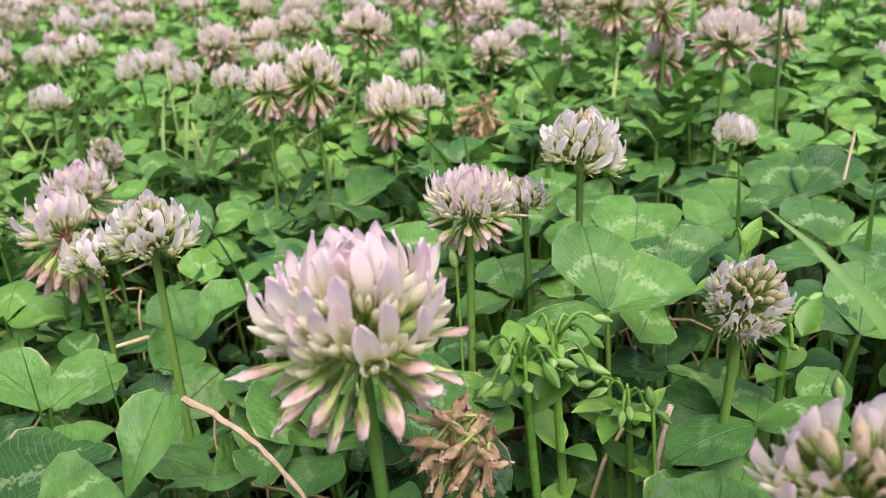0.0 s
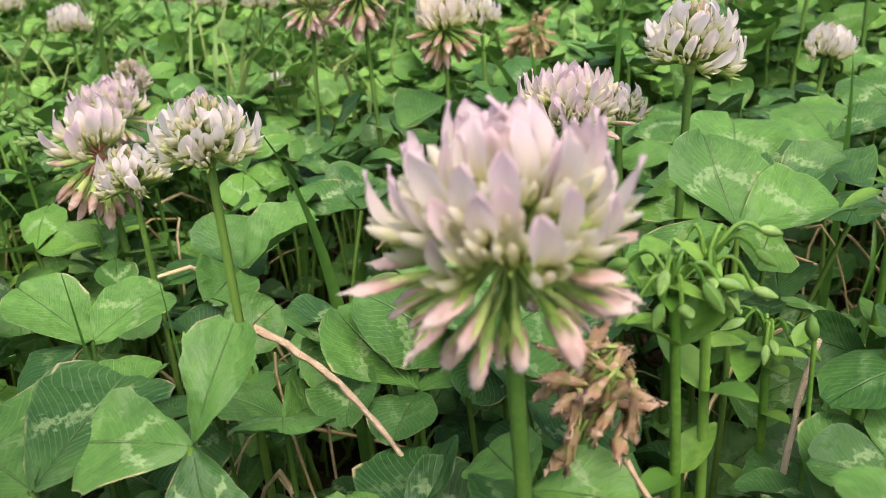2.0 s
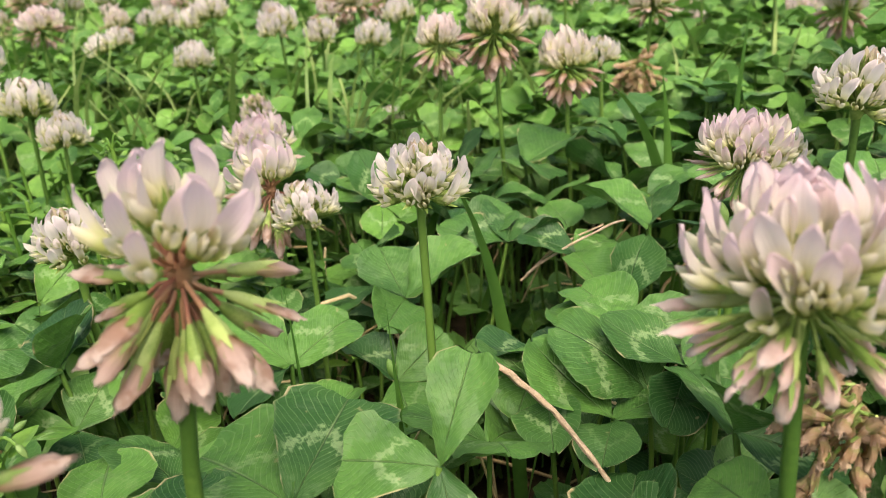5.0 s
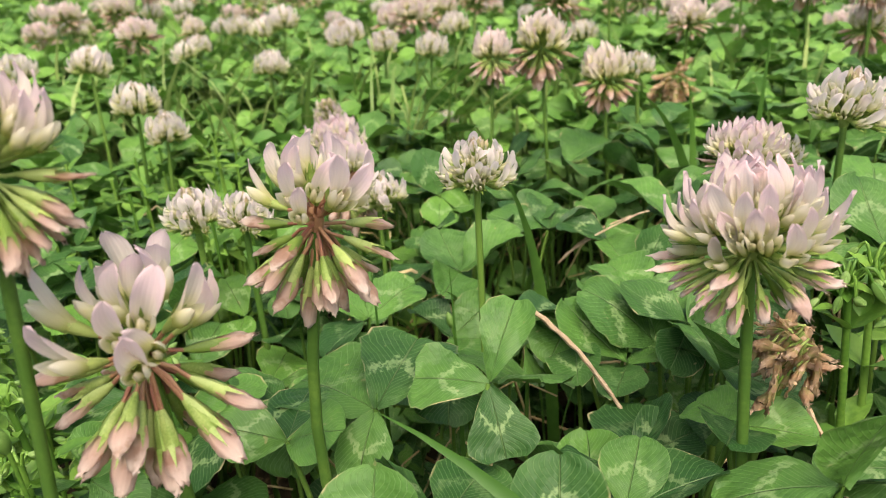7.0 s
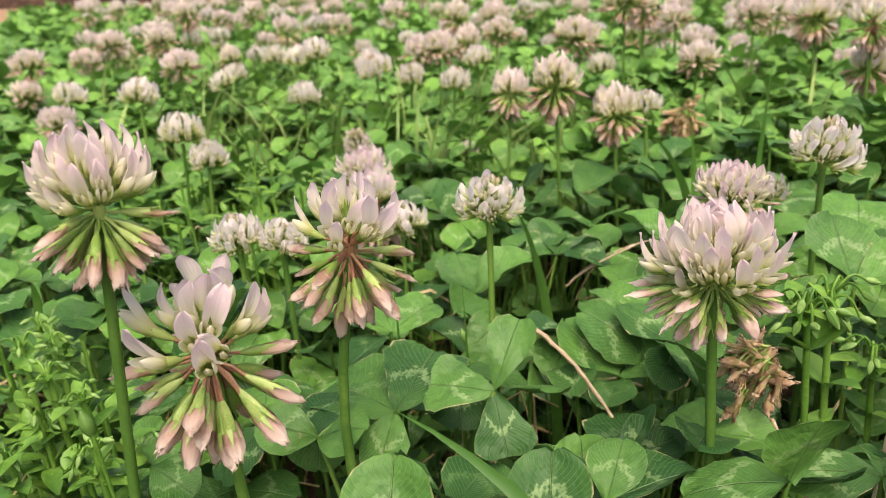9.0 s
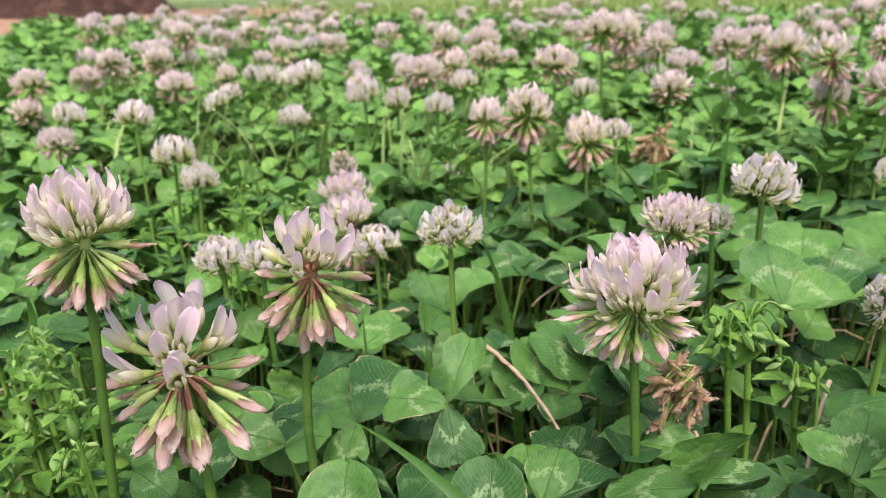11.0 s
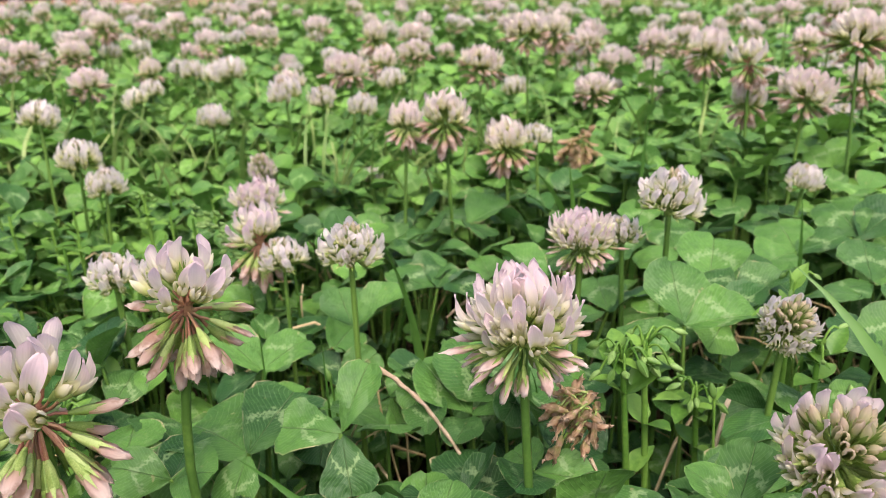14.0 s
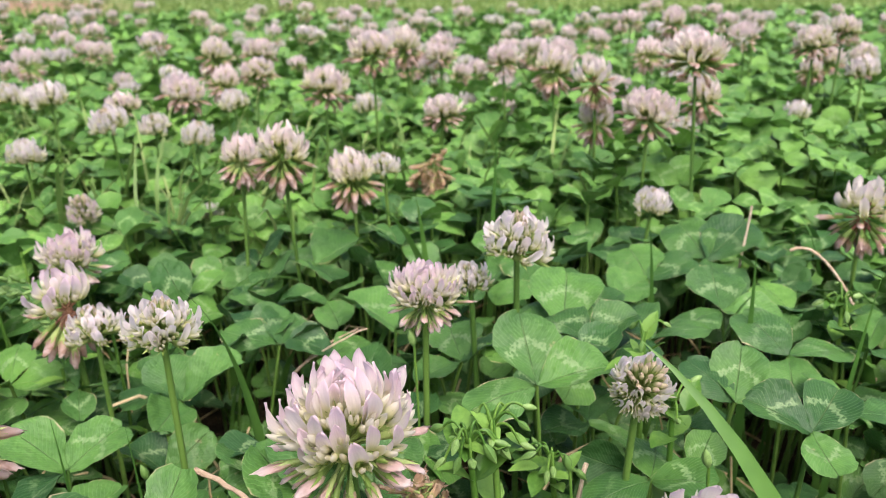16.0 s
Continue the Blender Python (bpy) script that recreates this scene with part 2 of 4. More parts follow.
def bow(a, b, lift=0.0, side=(0, 0, 0), n=9):
    """Points on a bent line from a to b, pushed out by side in its middle, and rising steeply at its end with lift."""
    s = np.linspace(0, 1, n)[:, None]
    a, b = np.array(a, float), np.array(b, float)
    p = a + (b - a) * s + np.array(side, float) * np.sin(np.pi * s)
    if lift:
        p[:, :2] = a[:2] + (b - a)[:2] * (s ** (1 / (1 + lift))) + np.array(side, float)[:2] * np.sin(np.pi * s)
    return p


def part(name, mesh, parent, label="", m=None):
    ob = new(name, mesh)
    ob.parent = parent
    if m is not None:
        ob.matrix_basis = m
    return tagged(ob, label)


def thing(name, label, category, at, group="", kind=""):
    ob = new(name)
    ob.empty_display_size = 0.01
    ob.location = at
    return tagged(ob, label, category, group, kind)


def frame_of(direction, up):
    """A turn that takes z to direction and y as near to up as may be."""
    z = Vector(direction).normalized()
    x = Vector(up).cross(z)
    x = x.normalized() if x.length > 1e-6 else z.orthogonal().normalized()
    return Matrix((x, z.cross(x), z)).transposed().to_4x4()


MM = 0.001
rng = np.random.default_rng(7)


# ---- florets ----
def floret(form, stalk, size=1.0, fine=True, rise=0):
    """One floret along z, its banner petal on the y side, towards which the petals turn by rise degrees. Slots: 0 calyx, 1 banner, 2 wings, 3 stalk."""
    g = Geo()
    hood, droop = form == "hood", form == "droop"
    form = "open" if hood else "faded" if droop else form
    lp = stalk * MM
    z = np.array([0, 0.5, 1.0]) * lp
    nv, nu, ns = (10, 7, 6) if fine else (4, 4, 4) if fine is False else (3, 2, 3)
    bend = rng.uniform(-0.15, 0.15) * lp
    if fine is not None:
        tube(g, np.stack([np.zeros(3), bend * np.array([0, 1, 0]), z], 1), 0.26 * MM, ns if fine else 3, 3)
    fat = {"open": 0.85, "faded": 0.66 if droop else 1.0, "bud": 0.8, "dry": 0.8}[form]
    lc = {"open": 2.6, "faded": 2.5 if droop else 3.6, "bud": 2.2, "dry": 2.4}[form] * MM
    s = np.linspace(0, 1, 4 if fine is not None else 2)
    girth = np.array([0.28, 0.62, 0.78, 0.80]) if fine is not None else np.array([0.3, 0.9])
    tube(g, np.stack([0 * s, 0 * s, lp + lc * s], 1), fat * MM * girth, ns + 1 if fine else 4 if fine is False else 3, 0)
    if fine:
        for k in range(5):
            w = 2 * np.pi * (k + 0.5) / 5 + rng.uniform(-0.2, 0.2)
            ln, out = rng.uniform(1.4, 2.4) * MM, rng.uniform(0.1, 0.5) * MM
            c, d = np.array([np.cos(w), np.sin(w), 0]), np.array([-np.sin(w), np.cos(w), 0])
            r0 = 0.80 * fat * MM
            g.grid([[c * (r0 + out * h) + d * e * 0.34 * MM * (1 - h) + np.array([0, 0, lp + lc * 0.92 + ln * h]) for e in (-1, 0, 1)] for h in (0, 0.5, 0.97)], 0)
    L = {"open": 7.2, "faded": 5.6, "bud": 4.4, "dry": 5.4}[form] * size * MM * rng.uniform(0.92, 1.08)
    v = np.linspace(0, 1, nv + 1)
    open_v = 1 - (1 - v) ** 1.5
    u = np.linspace(-1, 1, nu + 1)
    if form == "open":
        back = rng.uniform(0.2, 1.9) * v ** 2.0 - 0.25
    else:
        half = np.full_like(v, 2.5) * np.where(v > 0.8, 0.65, 1.0)
        rad = {"faded": 1.02, "bud": 0.72, "dry": 0.85}[form] * size * (0.45 + 0.62 * np.sin(np.pi * np.clip(v * 0.86 + 0.1, 0, 1)) ** 0.8)
        rad = rad * np.where(v > 0.72, 1 - (0.55 if form == "bud" else 0.35) * (np.clip(v - 0.72, 0, 1) / 0.28) ** 1.4, 1.0)
        back = rng.uniform(-0.7, 0.7) * v ** 2
        if form != "bud":
            rad = rad * (1 - rng.uniform(0.2, 0.65) * np.clip((v - 0.4) / 0.6, 0, 1) ** 1.5)
        a = half[:, None] * u[None]
        crimp = {"bud": 0.0, "faded": 0.22, "dry": 0.4}[form]
        rr = rad[:, None] * (1 + crimp * np.sin(a * 3.3 + v[:, None] * 5 + rng.uniform(0, 6)))
        ztip = 1 - 0.10 * (u ** 2)[None] * v[:, None] ** 2 - 0.035 * np.exp(-(u * 5) ** 2)[None] * v[:, None] ** 6
        p = np.stack([rr * np.sin(a) * 1.02, rr * np.cos(a) + back[:, None], 0 * a + v[:, None] * ztip * L / MM], -1) * MM
    if form in ("faded", "dry"):
        flat, roll = rng.uniform(0.35, 0.65), rng.uniform(-1, 1)
        p[..., 1] = (p[..., 1] - back[:, None] * MM) * flat + back[:, None] * MM * 1.4
        p[..., 0] = p[..., 0] * (1 + 0.3 * (1 - flat)) + roll * 0.8 * MM * (v[:, None] ** 2)
        p += rng.normal(0, 0.12 if form == "faded" else 0.30, p.shape) * MM * v[:, None, None]
        p[-1, ::2, 2] -= rng.uniform(0.2, 1.3) * MM
    if form == "open":
        # the banner: a tube at its base that opens to a folded hood, with a blunt or pointed tip
        wide = (1.70 if hood else 1.50) * size * rng.uniform(0.86, 1.14)
        peak = 0.62 if hood else 0.60
        grow = 0.46 + 0.54 * np.sin(0.5 * np.pi * np.minimum(1, open_v / peak))
        close = np.clip((open_v - peak) / (1.005 - peak), 0, 1)
        w = wide * grow * np.clip(1 - close ** (2.6 if hood else 2.1), 0.004, 1) ** (0.55 if hood else 0.68)
        bend_r = size * (0.52 + 1.15 * open_v)
        a = np.minimum(w / bend_r, 1.9)[:, None] * u[None]
        ridge = 0.75 * size + (back[0] + (back[-1] - back[0]) * open_v ** 2.2) + 0.22 * np.sin(open_v * 6 + rng.uniform(0, 6)) * open_v
        x = bend_r[:, None] * np.sin(a) + 0.10 * rng.normal() * open_v[:, None] ** 2 * 3
        y = ridge[:, None] - bend_r[:, None] * (1 - np.cos(a)) - (0.26 if hood else 0.40) * np.abs(u)[None] * w[:, None] * open_v[:, None]
        flare = rng.uniform(0.0, 0.55) * np.clip(open_v - 0.55, 0, 1)[:, None] * (u ** 2)[None] * 2
        z = open_v[:, None] * (1 - 0.05 * (u ** 2)[None] - 0.05 * np.exp(-(u * 4) ** 2)[None] * open_v[:, None] ** 10) * L / MM
        p = np.stack([x, y + flare, z], -1) * MM
    p[..., 2] += lp + lc * 0.72
    petals = Geo().grid(p, 1, u, open_v if form == "open" else v)
    if form == "open" and fine is not None:
        Lw = L * rng.uniform(0.48, 0.62)
        for side in (-1, 1):
            vv = np.linspace(0, 1, 6 if fine else 4)
            uu = np.linspace(-1.35, 1.35, 5 if fine else 3)
            r = 0.80 * size * np.sin(np.pi * np.clip(vv * 0.9 + 0.08, 0, 1)) ** 0.7
            x = side * (0.30 + 0.55 * vv[:, None] + r[:, None] * np.cos(uu)[None] * 0.8)
            y = -0.35 - 0.85 * vv[:, None] + r[:, None] * np.sin(uu)[None]
            petals.grid(np.stack([x, y, 0 * x + vv[:, None] * Lw / MM + (lp + lc * 0.75) / MM], -1) * MM, 2)
        vv = np.linspace(0, 1, 5)
        tube(petals, np.stack([0 * vv, (-0.75 - 0.35 * vv) * MM, lp + lc * 0.75 + Lw * 0.82 * vv], 1), MM * size * np.array([0.3, 0.5, 0.5, 0.4, 0.08]), 5 if fine else 3, 2)
    pivot = Matrix.Translation((0, 0, lp + lc * 0.7))
    turn = pivot @ Matrix.Rotation(radians(-rise), 4, "X") @ pivot.inverted()
    whole = Geo().add(g, Matrix.Identity(4)).add(petals, turn).join()
    whole.pieces = (g, Geo().add(petals, turn))
    return whole


def palette(form, white):
    petal = {"open": WHITE if white else PINK, "hood": WHITE if white else PINK, "droop": BLUSHED, "faded": FADED, "bud": BUDDED, "dry": BROWN}[form]
    return petal


# how each kind of head is made up: floret form, how many, polar range in degrees, stalk length in mm, size, spread in degrees
HEADS = {
    "ripe": [("open", 62, 2, 86, 3.0, 0.88, 9), ("droop", 8, 90, 106, 3.8, 0.80, 12), ("droop", 22, 106, 148, 3.2, 0.68, 16)],
    "old": [("hood", 18, 10, 72, 3.1, 0.98, 11), ("faded", 4, 88, 106, 3.2, 1.0, 8), ("faded", 26, 118, 170, 3.4, 0.95, 10)],
    "ageing": [("open", 40, 4, 84, 2.6, 0.90, 10), ("faded", 4, 92, 108, 2.4, 1.0, 8), ("faded", 24, 120, 170, 2.6, 0.86, 10)],
    "young": [("bud", 7, 2, 15, 3.2, 0.75, 6), ("hood", 46, 15, 88, 2.2, 0.68, 9)],
    "opening": [("bud", 22, 2, 34, 3.9, 0.82, 6), ("hood", 50, 38, 112, 2.0, 0.70, 9)],
    "dead": [("dry", 62, 20, 170, 1.4, 0.84, 26)],
}
FLORETS, PIECES = {}, {}


def florets_for(form, stalk, size, fine, white, rise=0):
    """A few shapes of each floret, made once and shared."""
    key = (form, stalk, size, fine, white, rise)
    if key not in FLORETS:
        shapes = [floret(form, stalk * rng.uniform(0.85, 1.15), size, fine, rise + rng.uniform(-6, 6) * (form != "bud")) for _ in range(5 if fine else 3)]
        stalk_mat = RED if form == "faded" and stalk > 3.0 or form == "hood" and stalk > 3.0 else CALYX
        mats = [CALYX if form != "dry" else BROWN, palette(form, white), CREAM if form != "dry" else BROWN, stalk_mat]
        FLORETS[key] = [(s, s.mesh("floret", mats) if fine else None, mats) for s in shapes]
        if fine:
            for s, whole, mats in FLORETS[key]:
                calyx, petals = s.pieces
                petals.join()
                PIECES[whole.name] = [calyx.mesh("floret", mats)]
                for slot in sorted(set(petals.m[0].tolist())):
                    k = Geo()
                    keep = petals.q[0][petals.m[0] == slot]
                    used = np.unique(keep)
                    k.v, k.uv, k.q = [petals.v[0][used]], [petals.uv[0][used]], [np.searchsorted(used, keep)]
                    k.m, k.n = [np.full(len(keep), slot)], len(used)
                    PIECES[whole.name].append(k.mesh("banner" if slot == 1 else "keel", mats))
    return FLORETS[key]


def head_poses(form, n, lo, hi, spread):
    """Where florets sit on a head and which way they point: a spiral between two polar angles."""
    out, turn = [], rng.uniform(0, 6)
    for i in range(n):
        c = math.cos(radians(lo)) + (math.cos(radians(hi)) - math.cos(radians(lo))) * (i + 0.5) / n
        th = math.acos(c) + radians(rng.normal(0, spread) * 0.55)
        ph = turn + i * 2.39996 + radians(rng.normal(0, spread))
        sink = 1.9 - 4.6 * (th / math.pi)
        at = Vector((0.7 * math.sin(th) * math.cos(ph), 0.7 * math.sin(th) * math.sin(ph), sink)) * MM
        rise = 0
        if form in ("open", "hood"):
            rise = min((0, 14, 28, 42, 56), key=lambda k: abs(k - (0.34 + 0.27 * (th / 1.57) ** 3) * math.degrees(th)))
        if form == "dry":
            th = math.pi - abs(rng.normal(0, 0.95))
            at = Vector((*rng.uniform(-3.6, 3.6, 2), rng.uniform(-2.0, 4.5))) * MM
        tilt = th
        d = Vector((math.sin(tilt) * math.cos(ph), math.sin(tilt) * math.sin(ph), math.cos(tilt)))
        y = Vector((-math.cos(tilt) * math.cos(ph), -math.cos(tilt) * math.sin(ph), math.sin(tilt)))
        twist = Matrix.Rotation(radians(rng.normal(0, spread * 1.6)), 4, "Z")
        size = rng.uniform(0.88, 1.08)
        squat = {"bud": 0.9, "open": 0.84 + 0.20 * math.sin(min(th, math.pi / 2))}.get(form, 0.70 + 0.36 * math.sin(min(th, math.pi / 2)))
        squat *= rng.uniform(0.93, 1.09)
        out.append((Matrix.Translation(at) @ frame_of(d, y) @ twist @ Matrix.Diagonal((size, size, size * squat, 1)), rise))
    return out


JOINED = {}


def joined_head(kind, white, n, far=False):
    """A whole head as one mesh, for flowers that stand farther off."""
    key = (kind, white, n, far)
    if key not in JOINED:
        g, mats = Geo(), [CALYX, WHITE if white else BLUSH, CREAM, FADED, RED, BUDDED, BROWN]
        slot = {"open": 1, "hood": 1, "droop": 3, "faded": 3, "bud": 5, "dry": 6}
        for form, count, lo, hi, stalk, size, spread in HEADS[kind]:
            if form in ("faded", "droop") and kind != "old":
                lo, size = max(lo - 10, 90), size * 1.15
            elif form in ("open", "hood"):
                hi, size = hi + 7, size * 1.06
            for m, rise in head_poses(form, round(count * 0.8) if far else count, lo, hi, spread):
                s = florets_for(form, stalk, size, None if far else False, white, rise)[rng.integers(3)][0]
                k = Geo()
                k.v, k.uv, k.q, k.n = list(s.v), list(s.uv), list(s.q), s.n
                table = np.array([6 if form == "dry" else 0, slot[form], 2, 4 if kind == "old" else 0])
                k.m = [table[s.m[0]]]
                g.add(k, m @ Matrix.Diagonal((1.25, 1.25, 1.0, 1) if far else (1.12, 1.12, 1.0, 1)))
        JOINED[key] = g.mesh("flower_head", mats)
    return JOINED[key]


LABELS = {
    "ripe": "pale pink clover flower with drooping lower florets",
    "old": "half-faded pink clover flower with bare reddish middle",
    "ageing": "pink clover flower with a skirt of salmon faded florets",
    "young": "small fresh white clover flower on a green stem",
    "opening": "white clover flower with unopened brownish buds in its middle",
    "dead": "dried brown clover flower head hanging on its stem",
}


def clover_flower(x, y, z, across, kind="ripe", lean=(0, 0), foot=(0, 0), near=True, white=False, thick=0.75, bend=(0, 0), deep=False):
    """A clover flower with its head's middle at x, y, z; across: the head's width in mm; foot: where the stem starts, from below the head, in mm."""
    at = (x + foot[0] * MM, y + foot[1] * MM, 0)
    root = thing("clover_flower", LABELS[kind], "flower", at, "clover flowers")
    scale = across / {"ripe": 22.3, "old": 22.5, "ageing": 22.0, "young": 16.5, "opening": 17.0, "dead": 13.5}[kind]
    g = Geo()
    top = np.array((x - at[0], y - at[1], z - 0.0015 * scale))
    line = bow((0, 0, -0.004), top, 0.0, (bend[0] * MM, bend[1] * MM, 0), 12 if near else 5)
    taper = np.linspace(1.15, 0.9, len(line)) * thick * MM
    tube(g, line, taper, 10 if near else 5, 0, 0.07 if near else 0)
    part("stem", g.mesh("stem", [STEM]), root, "slender green stem")
    put = Matrix.Translation((x - at[0], y - at[1], z)) @ Euler((radians(-lean[1]), radians(lean[0]), 0)).to_matrix().to_4x4() @ Matrix.Rotation(rng.uniform(0, 6), 4, "Z") @ Matrix.Scale(scale, 4)
    if kind == "ripe":
        put = put @ Matrix.Diagonal((1.13, 1.13, 0.89, 1))
    if not near:
        part("flower_head", joined_head(kind, white, int(rng.integers(3)), y > 0.5), root, "", put)
        return root
    core = Geo()
    s = np.linspace(-1, 1, 7)
    tube(core, np.stack([0 * s, 0 * s, s * 2.6 * MM], 1), 1.15 * MM * np.sqrt(np.clip(1.02 - s ** 2, 0.02, 1)), 8)
    part("receptacle", core.mesh("receptacle", [RED if kind == "old" else CALYX]), root, "", put)
    for form, count, lo, hi, stalk, size, spread in HEADS[kind]:
        for m, rise in head_poses(form, count, lo, hi, spread):
            shapes = florets_for(form, stalk, size, True, white, rise)
            shape = shapes[rng.integers(5)][1]
            name = "bud" if form == "bud" else "floret"
            if not deep:
                part(name, shape, root, "", put @ m)
                continue
            calyx, *petals = PIECES[shape.name]
            ob = part(name, calyx, root, "", put @ m)
            for piece in petals:
                part(piece.name.split(".")[0], piece, ob)
    return root


# ---- ground, lawn and tree ----
def ground_sheet():
    s = np.linspace(-1, 1, 121)
    far = np.sign(s) * (0.6 * np.abs(s) + 59.4 * np.abs(s) ** 5)
    X, Y = np.meshgrid(far, far + 0.5)
    d = np.hypot(X, Y)
    Z = 0.006 * np.sin(X * 21 + 1) * np.sin(Y * 17) * np.exp(-d) - 0.004
    tagged(new("ground", Geo().grid(np.stack([X, Y, Z], -1)).mesh("ground", [GROUND])), "dark soil turning to sunlit lawn and bare earth", "ground", kind="structure")


ground_sheet()


def tree(x, y, r):
    """A tree of which only the foot of the trunk shows, with its limbs and crown above."""
    root = thing("tree", "large brown-barked tree at the lawn's edge", "tree", (x, y, 0))
    s = np.linspace(0, 1, 14)
    g = Geo()
    w = np.linspace(0, 2 * np.pi, 33)
    rad = r * (1 + 0.75 * np.exp(-s * 22) - 0.45 * s)[:, None] * (1 + 0.10 * np.sin(w * 5 + 1) * np.exp(-s * 9)[:, None] + 0.03 * np.sin(w * 13))
    g.grid(np.stack([rad * np.cos(w), rad * np.sin(w), 0 * rad + (s * 3.6 - 0.03)[:, None]], -1))
    for k in range(6):
        a = k * 1.05 + 0.3
        tip = (2.2 * math.cos(a), 2.2 * math.sin(a), 4.6 + 0.5 * math.sin(3 * a))
        tube(g, bow((0, 0, 2.9 + 0.1 * k), tip, 0, (0, 0, 0.4), 7), np.linspace(0.4, 0.08, 7) * r, 8)
    part("trunk", g.mesh("trunk", [BARK]), root, "brown furrowed bark")
    c = Geo()
    blade = Geo().grid([[(-0.5 * h * k, 0.0, k2) for h in (1, 0, -1)] for k, k2 in ((0.1, 0), (0.9, 0.45), (0.7, 0.75), (0.05, 1))]).join()
    for _ in range(2600):
        d = rng.normal(0, 1, 3)
        d = d / np.linalg.norm(d) * rng.uniform(0.45, 1.0) * (1 + 0.2 * math.sin(5 * d[0]))
        e = Euler(rng.uniform(0, 6, 3)).to_matrix().to_4x4()
        c.add(blade, Matrix.Translation((d[0] * 3.0, d[1] * 3.0, 5.2 + d[2] * 1.5)) @ e @ Matrix.Scale(rng.uniform(0.12, 0.3), 4))
    part("crown", c.mesh("crown", [GRASS_MASS]), root, "leafy green crown")


tree(-3.35, 4.75, 0.38)


# ---- clover leaves ----
def leaflet(fold, cup, wave, tip, fine=True, wedge=False):
    """A leaflet 1 long from its base at the origin along y, facing up z, folded along its midrib, with an uneven rim; wedge: straight-sided, broad and ragged at its end."""
    nv, nu = (11, 8) if fine else (5, 4) if fine is False else (3, 2)
    v = 1 - (1 - np.linspace(0, 1, nv + 1)) ** (1.35 if fine else 1.0)
    u = np.linspace(-1, 1, nu + 1)
    round_off = 1 - np.abs(2 * v ** 1.08 - 1) ** 2.4
    width = 0.42 * np.sqrt(np.clip(round_off, 0, 1)) * (0.30 + 0.70 * np.minimum(1, v / 0.5) ** 0.8) + 0.012
    width[0], width[-1] = 0.02, 0.06
    if wedge:
        width = 0.03 + 0.50 * np.minimum(1, v / 0.72) ** 0.85 * np.clip(1 - (np.clip(v - 0.72, 0, 1) / 0.30) ** 3, 0.05, 1) ** 0.5
        width[-1] = 0.27
    rim = 1 + (0.035 if wedge else 0.02) * np.sin(v * 40 + wave * 9) * bool(fine)
    X = u[None] * (width * rim)[:, None]
    Y = 0 * X + v[:, None] - tip * (1 - np.abs(u)[None]) * np.clip(v[:, None] - 0.8, 0, 1) + 0.02 * (u ** 2)[None] * v[:, None]
    Z = fold * np.abs(X) ** 1.15 - cup * (v[:, None] - 0.3) ** 2 + 0.05 * np.sin(v[:, None] * 7 + wave * 5 + u[None] * 2) * np.abs(u)[None] + 0.016 * np.sin(v[:, None] * 21 + wave * 11 - np.abs(u)[None] * 9) * np.abs(u)[None] ** 0.6
    return Geo().grid(np.stack([X, Y, Z], -1), 0, u, v).join()


SHAPES = [leaflet(f, c, w, t) for f, c, w, t in ((0.16, 0.10, 0.1, 0.10), (0.30, 0.22, 0.5, 0.16), (0.05, 0.28, 0.9, 0.04), (0.45, 0.12, 1.3, 0.12), (0.22, -0.12, 1.8, 0.08), (-0.12, 0.30, 2.2, 0.14), (0.65, 0.18, 2.7, 0.1))]
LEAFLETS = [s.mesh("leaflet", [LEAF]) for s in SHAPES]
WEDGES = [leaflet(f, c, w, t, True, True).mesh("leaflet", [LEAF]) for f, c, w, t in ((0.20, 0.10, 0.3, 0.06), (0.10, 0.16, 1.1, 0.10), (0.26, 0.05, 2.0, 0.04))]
COARSE = [leaflet(f, c, w, t, False) for f, c, w, t in ((0.16, 0.10, 0.1, 0.10), (0.30, 0.22, 0.5, 0.16), (0.05, 0.28, 0.9, 0.04), (0.45, 0.12, 1.3, 0.12), (-0.12, 0.30, 2.2, 0.14))]
ROUGH = [leaflet(f, c, w, t, None) for f, c, w, t in ((0.16, 0.10, 0.1, 0.10), (0.30, 0.22, 0.5, 0.16), (0.05, 0.28, 0.9, 0.04), (0.45, 0.12, 1.3, 0.12), (-0.12, 0.30, 2.2, 0.14))]


def leaflet_pose(az, pitch, length, roll=0.0, wide=1.0):
    """A leaflet that points to azimuth az and up by pitch, in degrees, rolled about its midrib; length in metres."""
    a, p = radians(az), radians(pitch)
    y = Vector((math.cos(a) * math.cos(p), math.sin(a) * math.cos(p), math.sin(p)))
    x = y.cross(Vector((0, 0, 1))).normalized()
    turn = Matrix((x, y, x.cross(y))).transposed().to_4x4()
    return turn @ Matrix.Rotation(radians(roll), 4, "Y") @ Matrix.Diagonal((length * wide, length, length, 1))


LEAF_LABEL = "three-part green clover leaf with pale chevron marks"
COVERED = []


